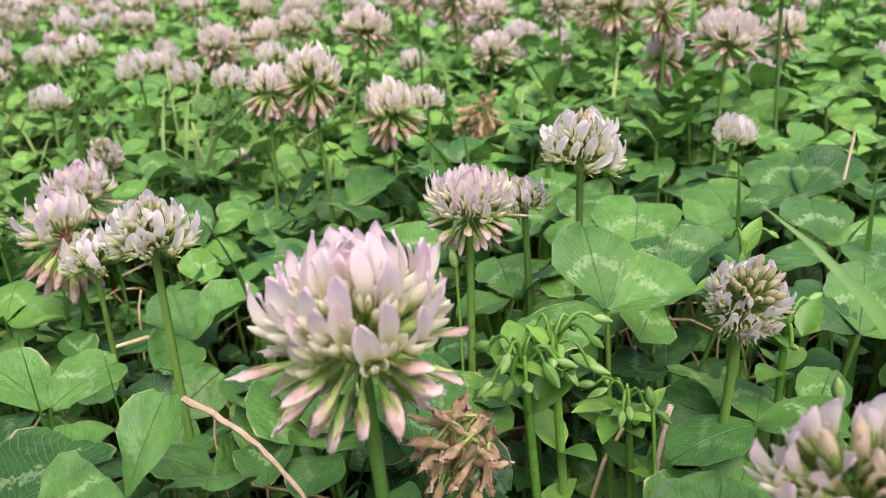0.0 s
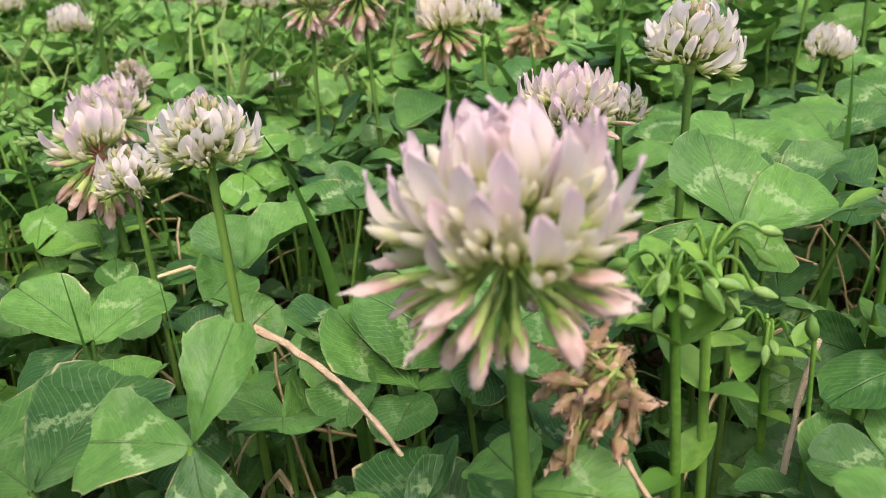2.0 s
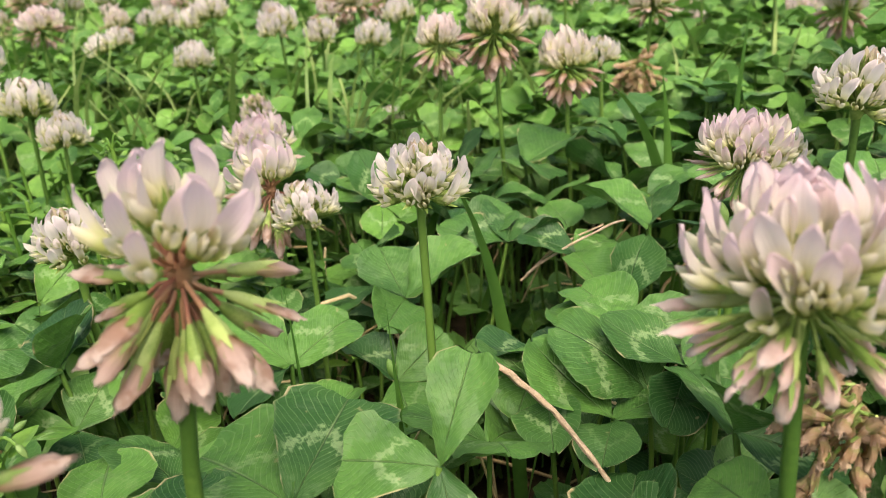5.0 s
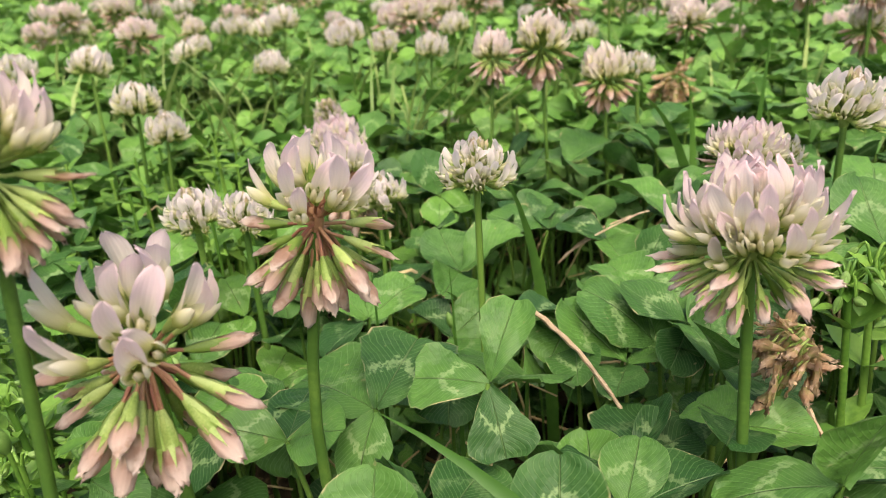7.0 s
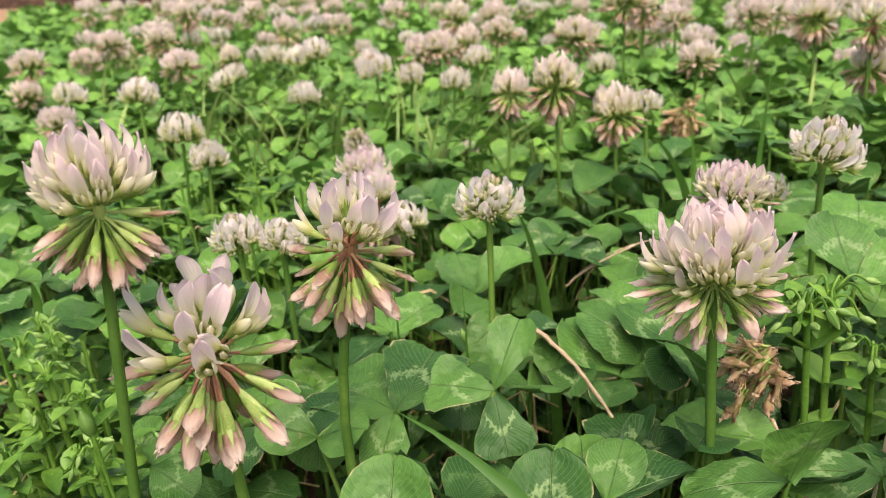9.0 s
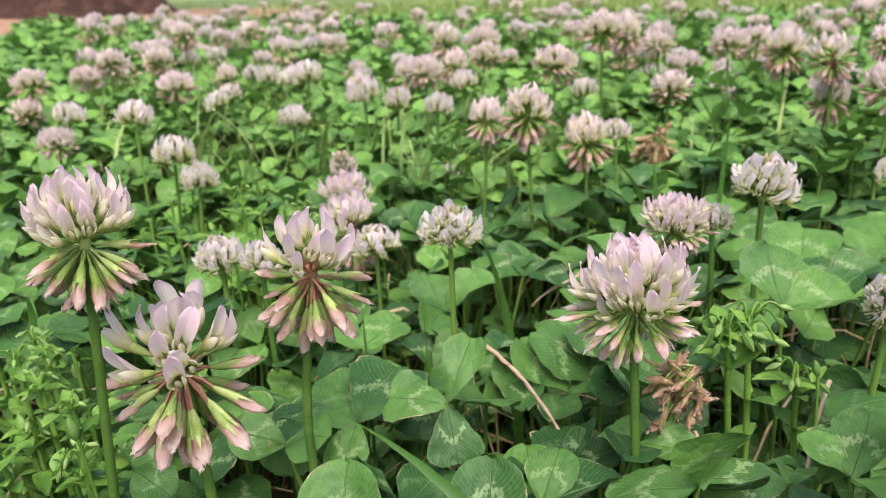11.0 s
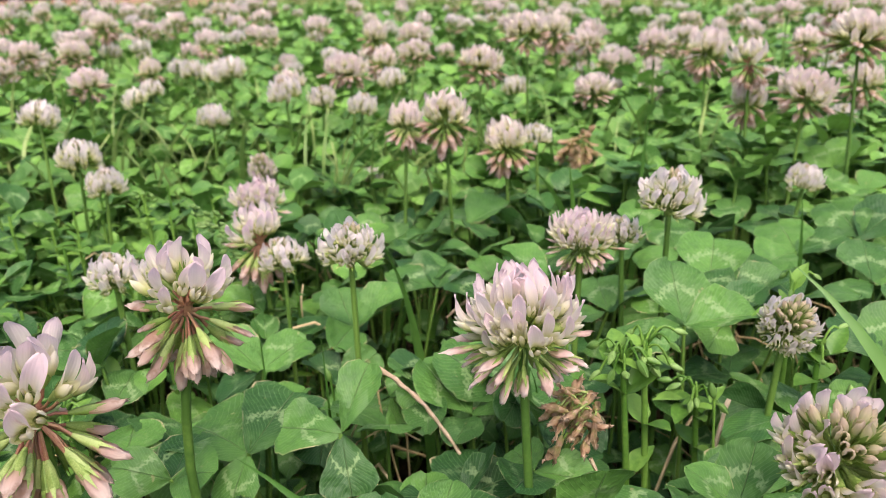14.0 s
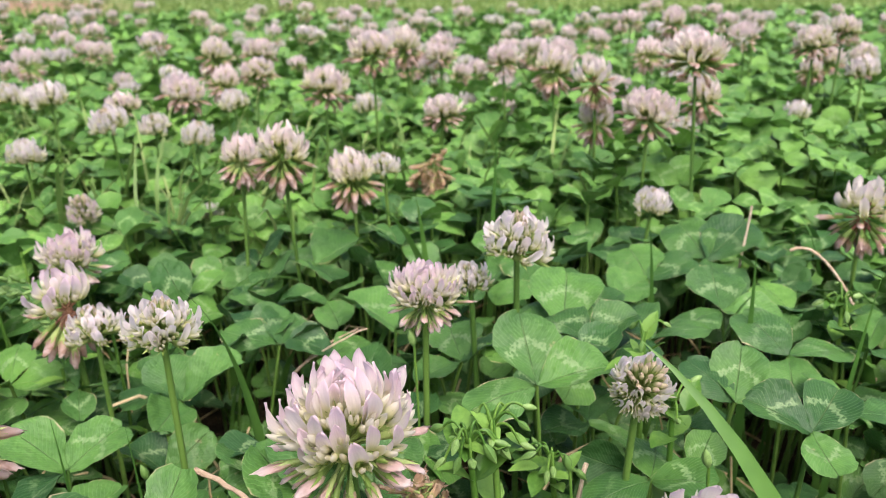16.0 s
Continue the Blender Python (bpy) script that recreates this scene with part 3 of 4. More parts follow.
def clover_leaf(x, y, z, leaflets, foot=None):
    """A leaf whose leaflets meet at x, y, z: each an azimuth, a pitch, a length in mm and, if need be, a roll, a width and a mark for a wedge shape."""
    fx, fy = foot if foot else (rng.uniform(-14, 14), rng.uniform(-6, 18))
    root = thing("clover_leaf", LEAF_LABEL, "leaf", (x + fx * MM, y + fy * MM, 0), "clover leaves")
    j = np.array((-fx * MM, -fy * MM, z))
    g = tube(Geo(), bow((0, 0, -0.004), j, 0, (rng.uniform(-3, 3) * MM, rng.uniform(-3, 3) * MM, 0), 7), np.linspace(0.62, 0.42, 7) * MM, 6)
    part("petiole", g.mesh("petiole", [STEM]), root, "thin green leaf stalk")
    for az, pitch, length, *more in leaflets:
        m = Matrix.Translation(j) @ leaflet_pose(az, pitch, length * MM, more[0] if more else rng.normal(0, 16), more[1] if len(more) > 1 else rng.uniform(0.95, 1.18))
        shapes = WEDGES if len(more) > 2 else LEAFLETS
        part("leaflet", shapes[rng.integers(len(shapes))], root, "", m)
        COVERED.append((x + 0.5 * length * MM * math.cos(radians(az)), y + 0.5 * length * MM * math.sin(radians(az)), z, length * MM))
    return root


# the leaves that stand out near the path
clover_leaf(-0.0418, 0.0810, 0.0727, [(66, 52, 14.0, 8, 0.60, 1), (176, 3, 12.0, -24, 1.0, 1), (-66, -48, 11.5, 10, 0.90, 1)], (-12, -18))
clover_leaf(-0.0594, 0.0793, 0.0684, [(143, -4, 21.0, -8, 1.0, 1), (78, 12, 18.5, 6, 0.9, 1), (-100, -34, 12.0, 0, 0.9)], (3, 8))
clover_leaf(-0.0310, 0.0550, 0.0630, [(90, 55, 13.5, 0, 1.08), (-20, -25, 10), (-150, -25, 10)], (0, -4))
clover_leaf(-0.0530, 0.0460, 0.0655, [(91, 60, 14.0, 0, 1.10), (-30, -30, 10), (-140, -30, 10)], (0, -4))
clover_leaf(-0.0225, 0.0620, 0.0660, [(22, 16, 14.5, -14, 0.95), (75, 30, 11, 0, 1.0), (-80, -20, 10)], (2, 3))
clover_leaf(0.0345, 0.0800, 0.0665, [(165, 14, 10.5, -14, 1.0), (62, 16, 12), (-58, -6, 10)], (2, 3))
clover_leaf(0.0180, 0.0690, 0.0695, [(184, 6, 15.5, -18, 0.80), (70, -10, 8), (-50, -20, 9)], (2, 3))
clover_leaf(0.0245, 0.1115, 0.0835, [(97, 32, 16.5, 0, 0.98), (16, 8, 16.5, 16, 0.86), (196, -6, 15, -14, 0.9)], (3, 6))
clover_leaf(0.0690, 0.0910, 0.0840, [(146, 20, 12, -16, 1.02), (42, 20, 12.5, 16, 0.95), (-92, -14, 10, 0, 1.05)], (1, 5))
clover_leaf(0.0640, 0.1100, 0.0790, [(128, 30, 12.5, -8, 1.05), (12, 12, 12, 14, 1.0), (64, 30, 13.5, 0, 1.0)])
clover_leaf(0.039, 0.154, 0.075, [(76, 26, 22), (8, -4, 14), (142, -3, 17)])
clover_leaf(-0.034, 0.168, 0.066, [(165, 7, 16), (21, 11, 13), (85, 10, 18)])
clover_leaf(-0.003, 0.168, 0.070, [(134, 14, 20), (80, 5, 18), (20, 0, 15)])
clover_leaf(0.094, 0.200, 0.075, [(100, 22, 21), (34, 22, 21), (-91, -10, 19)])
clover_leaf(-0.069, 0.115, 0.066, [(158, 30, 15), (53, 18, 14), (-128, -12, 12)])
clover_leaf(-0.054, 0.144, 0.064, [(14, 34, 17), (120, 25, 14), (-100, 0, 12)])
clover_leaf(-0.028, 0.118, 0.066, [(-159, 20, 12), (-112, -9, 13), (60, 5, 13)])
clover_leaf(0.027, 0.081, 0.062, [(52, 28, 13), (148, 0, 10)])
clover_leaf(-0.005, 0.205, 0.068, [(124, 10, 19), (-124, -8, 15), (20, 10, 17)])
clover_leaf(-0.029, 0.217, 0.070, [(46, 15, 21), (123, 0, 19), (-60, 5, 15)])
clover_leaf(-0.026, 0.075, 0.058, [(150, 16, 13), (92, 20, 11), (-40, 0, 11)])
clover_leaf(-0.020, 0.080, 0.060, [(29, 16, 12), (79, 14, 14), (180, 5, 11)])
clover_leaf(-0.028, 0.106, 0.066, [(127, 15, 15), (39, 18, 12), (-90, -5, 11)])
clover_leaf(-0.008, 0.108, 0.070, [(155, 20, 14), (-113, -20, 11), (40, 5, 12)])
clover_leaf(-0.013, 0.108, 0.066, [(170, 42, 17), (110, 40, 12), (-30, 10, 12)])
clover_leaf(-0.019, 0.102, 0.065, [(148, 30, 16), (-106, 0, 10), (30, 10, 12)])
clover_leaf(-0.072, 0.073, 0.066, [(-168, 20, 11), (-18, 30, 11), (90, 15, 13)])
clover_leaf(0.023, 0.058, 0.079, [(143, 28, 9), (62, 36, 11), (-60, 0, 10)])
clover_leaf(-0.044, 0.174, 0.066, [(-122, 5, 18), (31, 15, 14), (120, 8, 15)])
clover_leaf(0.057, 0.141, 0.078, [(0, 16, 14), (104, 7, 16), (-130, 0, 13)])
clover_leaf(0.013, 0.148, 0.070, [(103, 25, 13), (-149, 0, 13), (10, 30, 12)])
clover_leaf(-0.094, 0.284, 0.066, [(133, 8, 20), (60, 12, 18), (-76, -5, 18)])
clover_leaf(0.0473, 0.1625, 0.072, [(60, 14, 17), (150, 8, 15), (-70, -8, 15)])
clover_leaf(0.0714, 0.1880, 0.074, [(95, 20, 18), (20, 10, 17), (-140, 0, 16)])
clover_leaf(0.0391, 0.1977, 0.070, [(100, 16, 17), (-20, 4, 16), (-150, -6, 15)])
clover_leaf(0.0279, 0.2192, 0.070, [(70, 12, 17), (170, 8, 16), (-60, -8, 15)])
clover_leaf(0.0820, 0.1600, 0.076, [(80, 18, 16), (-30, 0, 15), (-160, -6, 14)])
clover_leaf(0.0850, 0.1300, 0.078, [(110, 22, 16), (10, 4, 15), (-110, -12, 13)])
clover_leaf(-0.0237, 0.1960, 0.066, [(60, 14, 15), (170, 6, 14), (-70, -6, 13)])
clover_leaf(-0.015, 0.120, 0.070, [(156, 0, 13), (114, 8, 15), (10, 5, 12)])

HAND = list(COVERED)


def hidden_by_hand(x, y):
    """Whether a leaf placed by hand lies over this spot."""
    return any((x - a) ** 2 + (y - b) ** 2 < (0.75 * d) ** 2 for a, b, c, d in HAND)


def canopy_height(x, y):
    return 0.058 + 0.010 * noise.noise((x * 9, y * 9, 3.1)) + 0.006 * noise.noise((x * 31, y * 31, 0.7)) + 0.010 * max(0.0, min(1.0, (x + 0.02) / 0.08)) * (y < 0.5) + 0.010 * min(1.0, max(0.0, (y - 0.2) / 0.2))


def spot_leaf(x, y, mass=None, coarse=False, big=1.0):
    """A leaf of the sward at x, y, either a thing of its own or part of the joined foliage."""
    low = hidden_by_hand(x, y) if y < 0.3 else False
    z = canopy_height(x, y) * (1.14 - 0.75 * rng.random() ** 1.9)
    if low:
        z = rng.uniform(0.010, 0.034)
    if x < -0.112 and y < 0.112:
        z = min(z, rng.uniform(0.022, 0.044))
    if mass is not None and y < 0.09:
        z = min(z, 0.048)
    turn, size = rng.uniform(0, 360), rng.uniform(8.5, 14.5) * big
    tilt, way = abs(rng.normal(0, 24)), rng.uniform(0, 360)
    leaves = []
    for k in range(3):
        az = turn + k * 120 + rng.normal(0, 12)
        pitch = rng.normal(9, 13) + tilt * math.cos(radians(az - way))
        leaves.append((az, pitch, size * rng.uniform(0.9, 1.1)))
    if mass is None:
        clover_leaf(x, y, z, leaves)
        return
    for az, pitch, length in leaves:
        m = Matrix.Translation((x, y, z)) @ leaflet_pose(az, pitch, length * MM, rng.normal(0, 22), rng.uniform(0.88, 1.15))
        mass.add((ROUGH if coarse and y > 0.7 else COARSE)[rng.integers(5)], m)
    if not coarse:
        tube(mass, bow((x + rng.uniform(-0.012, 0.012), y + rng.uniform(-0.006, 0.014), 0), (x, y, z), 0, (0.002, 0, 0), 4), 0.5 * MM, 4, 1)
    elif rng.random() < 0.2:
        tube(mass, [(x + rng.uniform(-0.01, 0.01), y, 0), (x, y, z)], 0.6 * MM, 3, 1)


def inside_view(x, y, slack=0.06):
    return -0.70 * (y + 0.07) - slack < x < 0.66 * (y + 0.07) + slack


# the nearest leaves one by one, the rest of the sward joined
count = 0
while count < 268:
    x, y = rng.uniform(-0.16, 0.13), rng.uniform(0.035, 0.235)
    if inside_view(x, y, 0.03) and math.hypot(x + 0.02, y) > 0.04:
        spot_leaf(x, y)
        count += 1
# leaves beyond y of about 0.25 get the green with light painted in
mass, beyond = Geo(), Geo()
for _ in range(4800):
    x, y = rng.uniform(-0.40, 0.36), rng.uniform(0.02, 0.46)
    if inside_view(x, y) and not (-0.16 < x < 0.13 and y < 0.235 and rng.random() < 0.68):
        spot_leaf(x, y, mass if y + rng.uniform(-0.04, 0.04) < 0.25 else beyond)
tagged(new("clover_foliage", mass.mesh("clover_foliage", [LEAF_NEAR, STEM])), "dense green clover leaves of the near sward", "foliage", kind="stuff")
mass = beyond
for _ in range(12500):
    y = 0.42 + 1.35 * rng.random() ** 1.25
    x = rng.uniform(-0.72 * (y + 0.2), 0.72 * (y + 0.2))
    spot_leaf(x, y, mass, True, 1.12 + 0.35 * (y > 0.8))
tagged(new("clover_foliage", mass.mesh("clover_foliage", [LEAF_FAR_LIT, STEM])), "dense green clover leaves farther off, with light painted into their green", "foliage", kind="stuff")

PLAIN = [Geo().grid([[(-0.04, 0, 0), (0, 0, 0), (0.04, 0, 0)], [(-0.4, 0.55, 0.1), (0, 0.55, 0), (0.4, 0.55, 0.1)], [(-0.2, 0.97, k), (0, 1, k - 0.05), (0.2, 0.97, k)]]).join() for k in (-0.1, 0.05, 0.2)]
mass = Geo()
for _ in range(9000):
    a, d = rng.uniform(0, 6.2832), 1.7 * rng.random() ** 0.9
    x, y = d * math.cos(a), 0.1 + d * math.sin(a)
    if inside_view(x, y, 0.05) and y > -0.02 or math.hypot(x, y + 0.03) < 0.11:
        continue
    z, turn, size = rng.uniform(0.03, 0.075), rng.uniform(0, 360), rng.uniform(11, 18) * MM
    for k in range(3):
        mass.add(PLAIN[rng.integers(3)], Matrix.Translation((x, y, z)) @ leaflet_pose(turn + 120 * k, rng.normal(5, 14), size))
tagged(new("clover_foliage", mass.mesh("clover_foliage", [LEAF_NEAR])), "green clover leaves of the surrounding sward", "foliage", kind="stuff")


# ---- clover flowers ----
# those beside the path
rng = np.random.default_rng(23)
clover_flower(-0.0090, 0.068, 0.1008, 21.8, "ripe", (-4, 4), (10, 3), bend=(-1.0, 0), thick=0.8, deep=True)
clover_flower(-0.0745, 0.045, 0.0968, 24.0, "old", (3, -6), (5, 6), thick=0.85, deep=True)
clover_flower(-0.0615, 0.066, 0.1043, 21.5, "old", (8, -8), (30, 2), bend=(-15, 0), thick=0.85, deep=True)
clover_flower(-0.0810, 0.037, 0.1190, 17.5, "ageing", (-2, 0), (-10, 3), thick=0.7, deep=True)
clover_flower(-0.0464, 0.114, 0.0950, 15.5, "young", (2, -4), (2, 2), white=True, thick=0.7, deep=True)
clover_flower(-0.0737, 0.150, 0.0785, 14.5, "young", (-4, 0), (2, 0), white=True, thick=0.6)
clover_flower(-0.0827, 0.158, 0.0824, 21.5, "old", (-8, -4), (4, 4))
clover_flower(-0.0965, 0.196, 0.0807, 18.5, "ripe", (0, 0), (0, 0))
clover_flower(0.0036, 0.129, 0.0948, 16.5, "ripe", (2, -3), (0, 2))
clover_flower(0.0247, 0.141, 0.1005, 17.5, "young", (4, -6), (2, 0), white=True)
clover_flower(0.0150, 0.147, 0.0900, 11.0, "young", (-10, -4), (6, 0), white=True)
clover_flower(0.0386, 0.094, 0.0918, 12.5, "opening", (4, -36), (-3, 3), white=True, thick=0.7)
clover_flower(0.0322, 0.051, 0.0930, 18.0, "opening", (4, -28), (2, 2), white=False, deep=True)
clover_flower(0.0005, 0.079, 0.0810, 10.5, "dead", (24, -22), (-3, 2), bend=(-4, 0), thick=0.7)
clover_flower(-0.1077, 0.125, 0.0818, 15.0, "young", (-6, 0), (3, 2), white=True)
clover_flower(-0.0956, 0.122, 0.0829, 12.5, "young", (8, 0), (3, 2), white=True)
clover_flower(-0.1179, 0.262, 0.0756, 13.5, "opening", (0, -15), white=False)
# the middle distance
for x, y, z, w, kind in (
    (-0.037, 0.218, 0.106, 20, "ageing"), (-0.053, 0.235, 0.101, 17, "ageing"), (-0.017, 0.235, 0.094, 20, "ageing"), (-0.006, 0.245, 0.094, 12, "young"),
    (0.018, 0.302, 0.104, 18, "ripe"), (0.076, 0.280, 0.119, 19, "old"), (0.079, 0.289, 0.102, 18, "ageing"), (0.088, 0.249, 0.111, 22, "ripe"),
    (0.136, 0.338, 0.087, 14, "young"), (0.079, 0.212, 0.088, 13, "young"), (-0.153, 0.300, 0.088, 16, "young"), (-0.122, 0.314, 0.098, 17, "young"),
    (-0.111, 0.338, 0.092, 15, "young"), (-0.084, 0.303, 0.094, 15, "young"), (-0.175, 0.385, 0.098, 20, "young"), (-0.100, 0.355, 0.105, 20, "ripe"),
    (-0.077, 0.421, 0.107, 20, "ripe"), (-0.095, 0.420, 0.102, 20, "ageing"), (-0.085, 0.389, 0.094, 17, "young"), (-0.032, 0.329, 0.111, 22, "ripe"),
):
    clover_flower(x, y, z, w, kind, (rng.normal(0, 6), rng.normal(0, 6)), (rng.uniform(-8, 8), rng.uniform(-8, 8)), False, kind == "young", 0.7)
for x, y, z, w, kind in (
    (-0.011, 0.333, 0.126, 22, "ripe"), (0.007, 0.482, 0.110, 20, "ripe"), (0.055, 0.389, 0.116, 20, "ripe"), (0.071, 0.337, 0.117, 22, "ageing"),
    (0.105, 0.254, 0.130, 23, "ripe"), (0.130, 0.305, 0.108, 18, "ageing"), (0.194, 0.340, 0.127, 20, "ripe"), (0.234, 0.413, 0.106, 16, "ageing"),
    (0.246, 0.383, 0.108, 18, "young"), (0.189, 0.337, 0.094, 14, "young"), (0.179, 0.365, 0.080, 14, "young"), (0.236, 0.439, 0.076, 14, "young"),
    (0.230, 0.380, 0.130, 18, "ripe"), (0.287, 0.605, 0.121, 18, "ripe"), (0.130, 0.182, 0.094, 20, "old"), (-0.158, 0.212, 0.080, 15, "young"),
    (-0.169, 0.216, 0.088, 17, "young"), (-0.204, 0.250, 0.096, 17, "young"), (-0.223, 0.321, 0.101, 20, "ripe"), (-0.229, 0.232, 0.090, 16, "ripe"),
):
    clover_flower(x, y, z, w, kind, (rng.normal(0, 6), rng.normal(0, 6)), (rng.uniform(-8, 8), rng.uniform(-8, 8)), False, kind == "young", 0.7)
for x, y, z, w, kind in (
    (-0.265, 0.292, 0.089, 17, "young"), (-0.311, 0.322, 0.087, 18, "ripe"), (-0.313, 0.331, 0.101, 20, "ripe"), (-0.276, 0.401, 0.107, 20, "ripe"),
    (-0.222, 0.366, 0.085, 16, "young"), (0.173, 0.564, 0.124, 20, "ripe"), (0.175, 0.479, 0.129, 20, "ageing"), (-0.226, 0.450, 0.090, 18, "young"),
    (-0.210, 0.445, 0.088, 17, "young"), (-0.233, 0.405, 0.085, 15, "young"), (-0.075, 0.275, 0.070, 10, "young"), (0.012, 0.290, 0.082, 15, "dead"),
):
    clover_flower(x, y, z, w, kind, (rng.normal(0, 6), rng.normal(0, 6)), (rng.uniform(-8, 8), rng.uniform(-8, 8)), False, kind == "young", 0.7)
# the far field
placed = []
while len(placed) < 270:
    y = 0.44 + 1.15 * rng.random() ** 1.15
    x = rng.uniform(-0.66 * (y + 0.1), 0.60 * (y + 0.1))
    if noise.noise((x * 5, y * 5, 9.0)) + rng.uniform(-0.35, 0.35) > -0.12 and y < 1.45 - 0.5 * max(0.0, x) and all((x - a) ** 2 + (y - b) ** 2 > 0.0004 for a, b in placed):
        placed.append((x, y))
        kind = ("ripe", "ripe", "ageing", "young", "young")[rng.integers(5)]
        clover_flower(x, y, rng.uniform(0.078, 0.118) - 0.01 * (kind == "young"), rng.uniform(15, 19) if kind == "young" else rng.uniform(19, 24), kind, (rng.normal(0, 8), rng.normal(0, 8)), (rng.uniform(-9, 9), rng.uniform(-9, 9)), False, kind == "young", 0.7)


# ---- grass ----
def blade(geo, points, width, slot=0, fold=0.25, face=(0.0, 0.25, 1.0)):
    """A grass blade along points, tapering to its tip, folded along the middle; face: the way its flat side looks."""
    p = np.asarray(points, float)
    t = np.gradient(p, axis=0)
    t /= np.linalg.norm(t, axis=1)[:, None]
    side = np.cross(t, np.array(face))
    side /= np.linalg.norm(side, axis=1)[:, None]
    up = np.cross(side, t)
    s = np.linspace(0, 1, len(p))
    w = (width * MM * (0.55 + 0.75 * np.sin(np.pi * np.clip(s * 0.75 + 0.12, 0, 1))) * np.clip(1.02 - s ** 3, 0.02, 1))[:, None] * 0.5
    geo.grid(np.stack([p - side * w + up * w * fold, p, p + side * w + up * w * fold], 1), slot)
    return geo


def grass_shoot(points, width, face=(0.0, 0.25, 1.0)):
    p = np.asarray(points, float)
    g = blade(Geo(), p - p[0], width, face=face)
    ob = tagged(new("grass_shoot", g.mesh("grass_shoot", [GRASS])), "long green grass blade arching over the clover", "grass", "grass blades")
    ob.location = p[0]
    return ob


def curve3(a, b, c, n=14):
    """A smooth arc from a by way of b to c."""
    s = np.linspace(0, 1, n)[:, None]
    a, b, c = (np.array(k, float) for k in (a, b, c))
    return a * (1 - s) ** 2 + 2 * b * s * (1 - s) + c * s ** 2


grass_shoot(curve3((0.004, 0.040, 0.0), (-0.012, 0.043, 0.073), (-0.0555, 0.0643, 0.078)), 3.0, (0, -1.0, 0.5))
grass_shoot(curve3((0.0780, 0.0520, 0.0), (0.0560, 0.0500, 0.095), (0.0310, 0.0735, 0.1120)), 3.2, (0, -1.0, 0.5))
grass_shoot(curve3((0.016, 0.215, 0.0), (0.012, 0.212, 0.085), (-0.012, 0.203, 0.096)), 3.2)
for _ in range(34):
    x, y = rng.uniform(-0.2, 0.22), rng.uniform(0.09, 0.42)
    h, d, a = rng.uniform(0.05, 0.10), rng.uniform(0.01, 0.05), rng.uniform(0, 6.3)
    grass_shoot(curve3((x, y, 0), (x, y, h), (x + d * math.cos(a), y + d * math.sin(a), h * rng.uniform(0.7, 1.15))), rng.uniform(1.4, 3.0))
grass_shoot(curve3((-0.058, 0.216, 0.0), (-0.064, 0.214, 0.085), (-0.0255, 0.206, 0.066)), 2.4)
grass_shoot(curve3((0.0816, 0.141, 0.0), (0.0818, 0.140, 0.060), (0.0793, 0.140, 0.1005)), 2.0)
grass_shoot(curve3((0.0700, 0.146, 0.0), (0.0720, 0.146, 0.080), (0.0860, 0.150, 0.0850)), 3.4)
grass_shoot(curve3((0.0760, 0.143, 0.0), (0.0750, 0.143, 0.085), (0.0840, 0.149, 0.0800)), 2.8)
grass_shoot(curve3((0.1300, 0.152, 0.0), (0.1220, 0.150, 0.085), (0.0967, 0.150, 0.0850)), 2.8)
grass_shoot(curve3((0.0300, 0.232, 0.0), (0.0302, 0.231, 0.070), (0.0315, 0.230, 0.1118)), 1.8)
grass_shoot(curve3((0.0090, 0.202, 0.0), (0.0088, 0.201, 0.070), (0.0036, 0.200, 0.0978)), 2.4)
grass_shoot(curve3((0.0690, 0.172, 0.0), (0.0690, 0.170, 0.070), (0.0645, 0.170, 0.0963)), 1.4)
grass_shoot(curve3((0.0920, 0.121, 0.0), (0.0922, 0.120, 0.070), (0.0966, 0.120, 0.1033)), 1.6)
grass_shoot(curve3((-0.0480, 0.100, 0.0), (-0.0485, 0.100, 0.060), (-0.0500, 0.099, 0.0860)), 0.7)
grass_shoot(curve3((-0.0640, 0.106, 0.0), (-0.0640, 0.106, 0.060), (-0.0655, 0.105, 0.0860)), 0.7)
for _ in range(46):
    x, y = rng.uniform(-0.11, 0.11), rng.uniform(0.05, 0.22)
    h, d, a = rng.uniform(0.035, 0.072), rng.uniform(0.005, 0.03), rng.uniform(0, 6.3)
    grass_shoot(curve3((x, y, 0), (x, y, h), (x + d * math.cos(a), y + d * math.sin(a), h * rng.uniform(0.8, 1.1))), rng.uniform(0.5, 1.5))


def seed_head(x, y, z, dx):
    """A fine grass flower head: a thread-thin stalk that nods to one side, with small spikelets on short branches."""
    root = thing("grass_seed_head", "fine pale green nodding grass seed head", "grass", (x, y, 0))
    line = curve3((0, 0, -0.003), (0, 0, z * 1.05), (dx, 0, z), 16)
    part("stalk", tube(Geo(), line, np.linspace(0.3, 0.12, 16) * MM, 5).mesh("stalk", [GRASS]), root)
    for k in range(26):
        p = line[9 + k % 7] + rng.normal(0, 0.0012, 3)
        g = Geo()
        bud_shape(g, (0, 0, 0), (math.copysign(1, dx), rng.normal(0, 0.6), rng.normal(0.1, 0.5)), rng.uniform(2.0, 3.2) * MM, 0)
        part("spikelet", g.mesh("spikelet", [WEED_BUD]), root, "", Matrix.Translation(p))


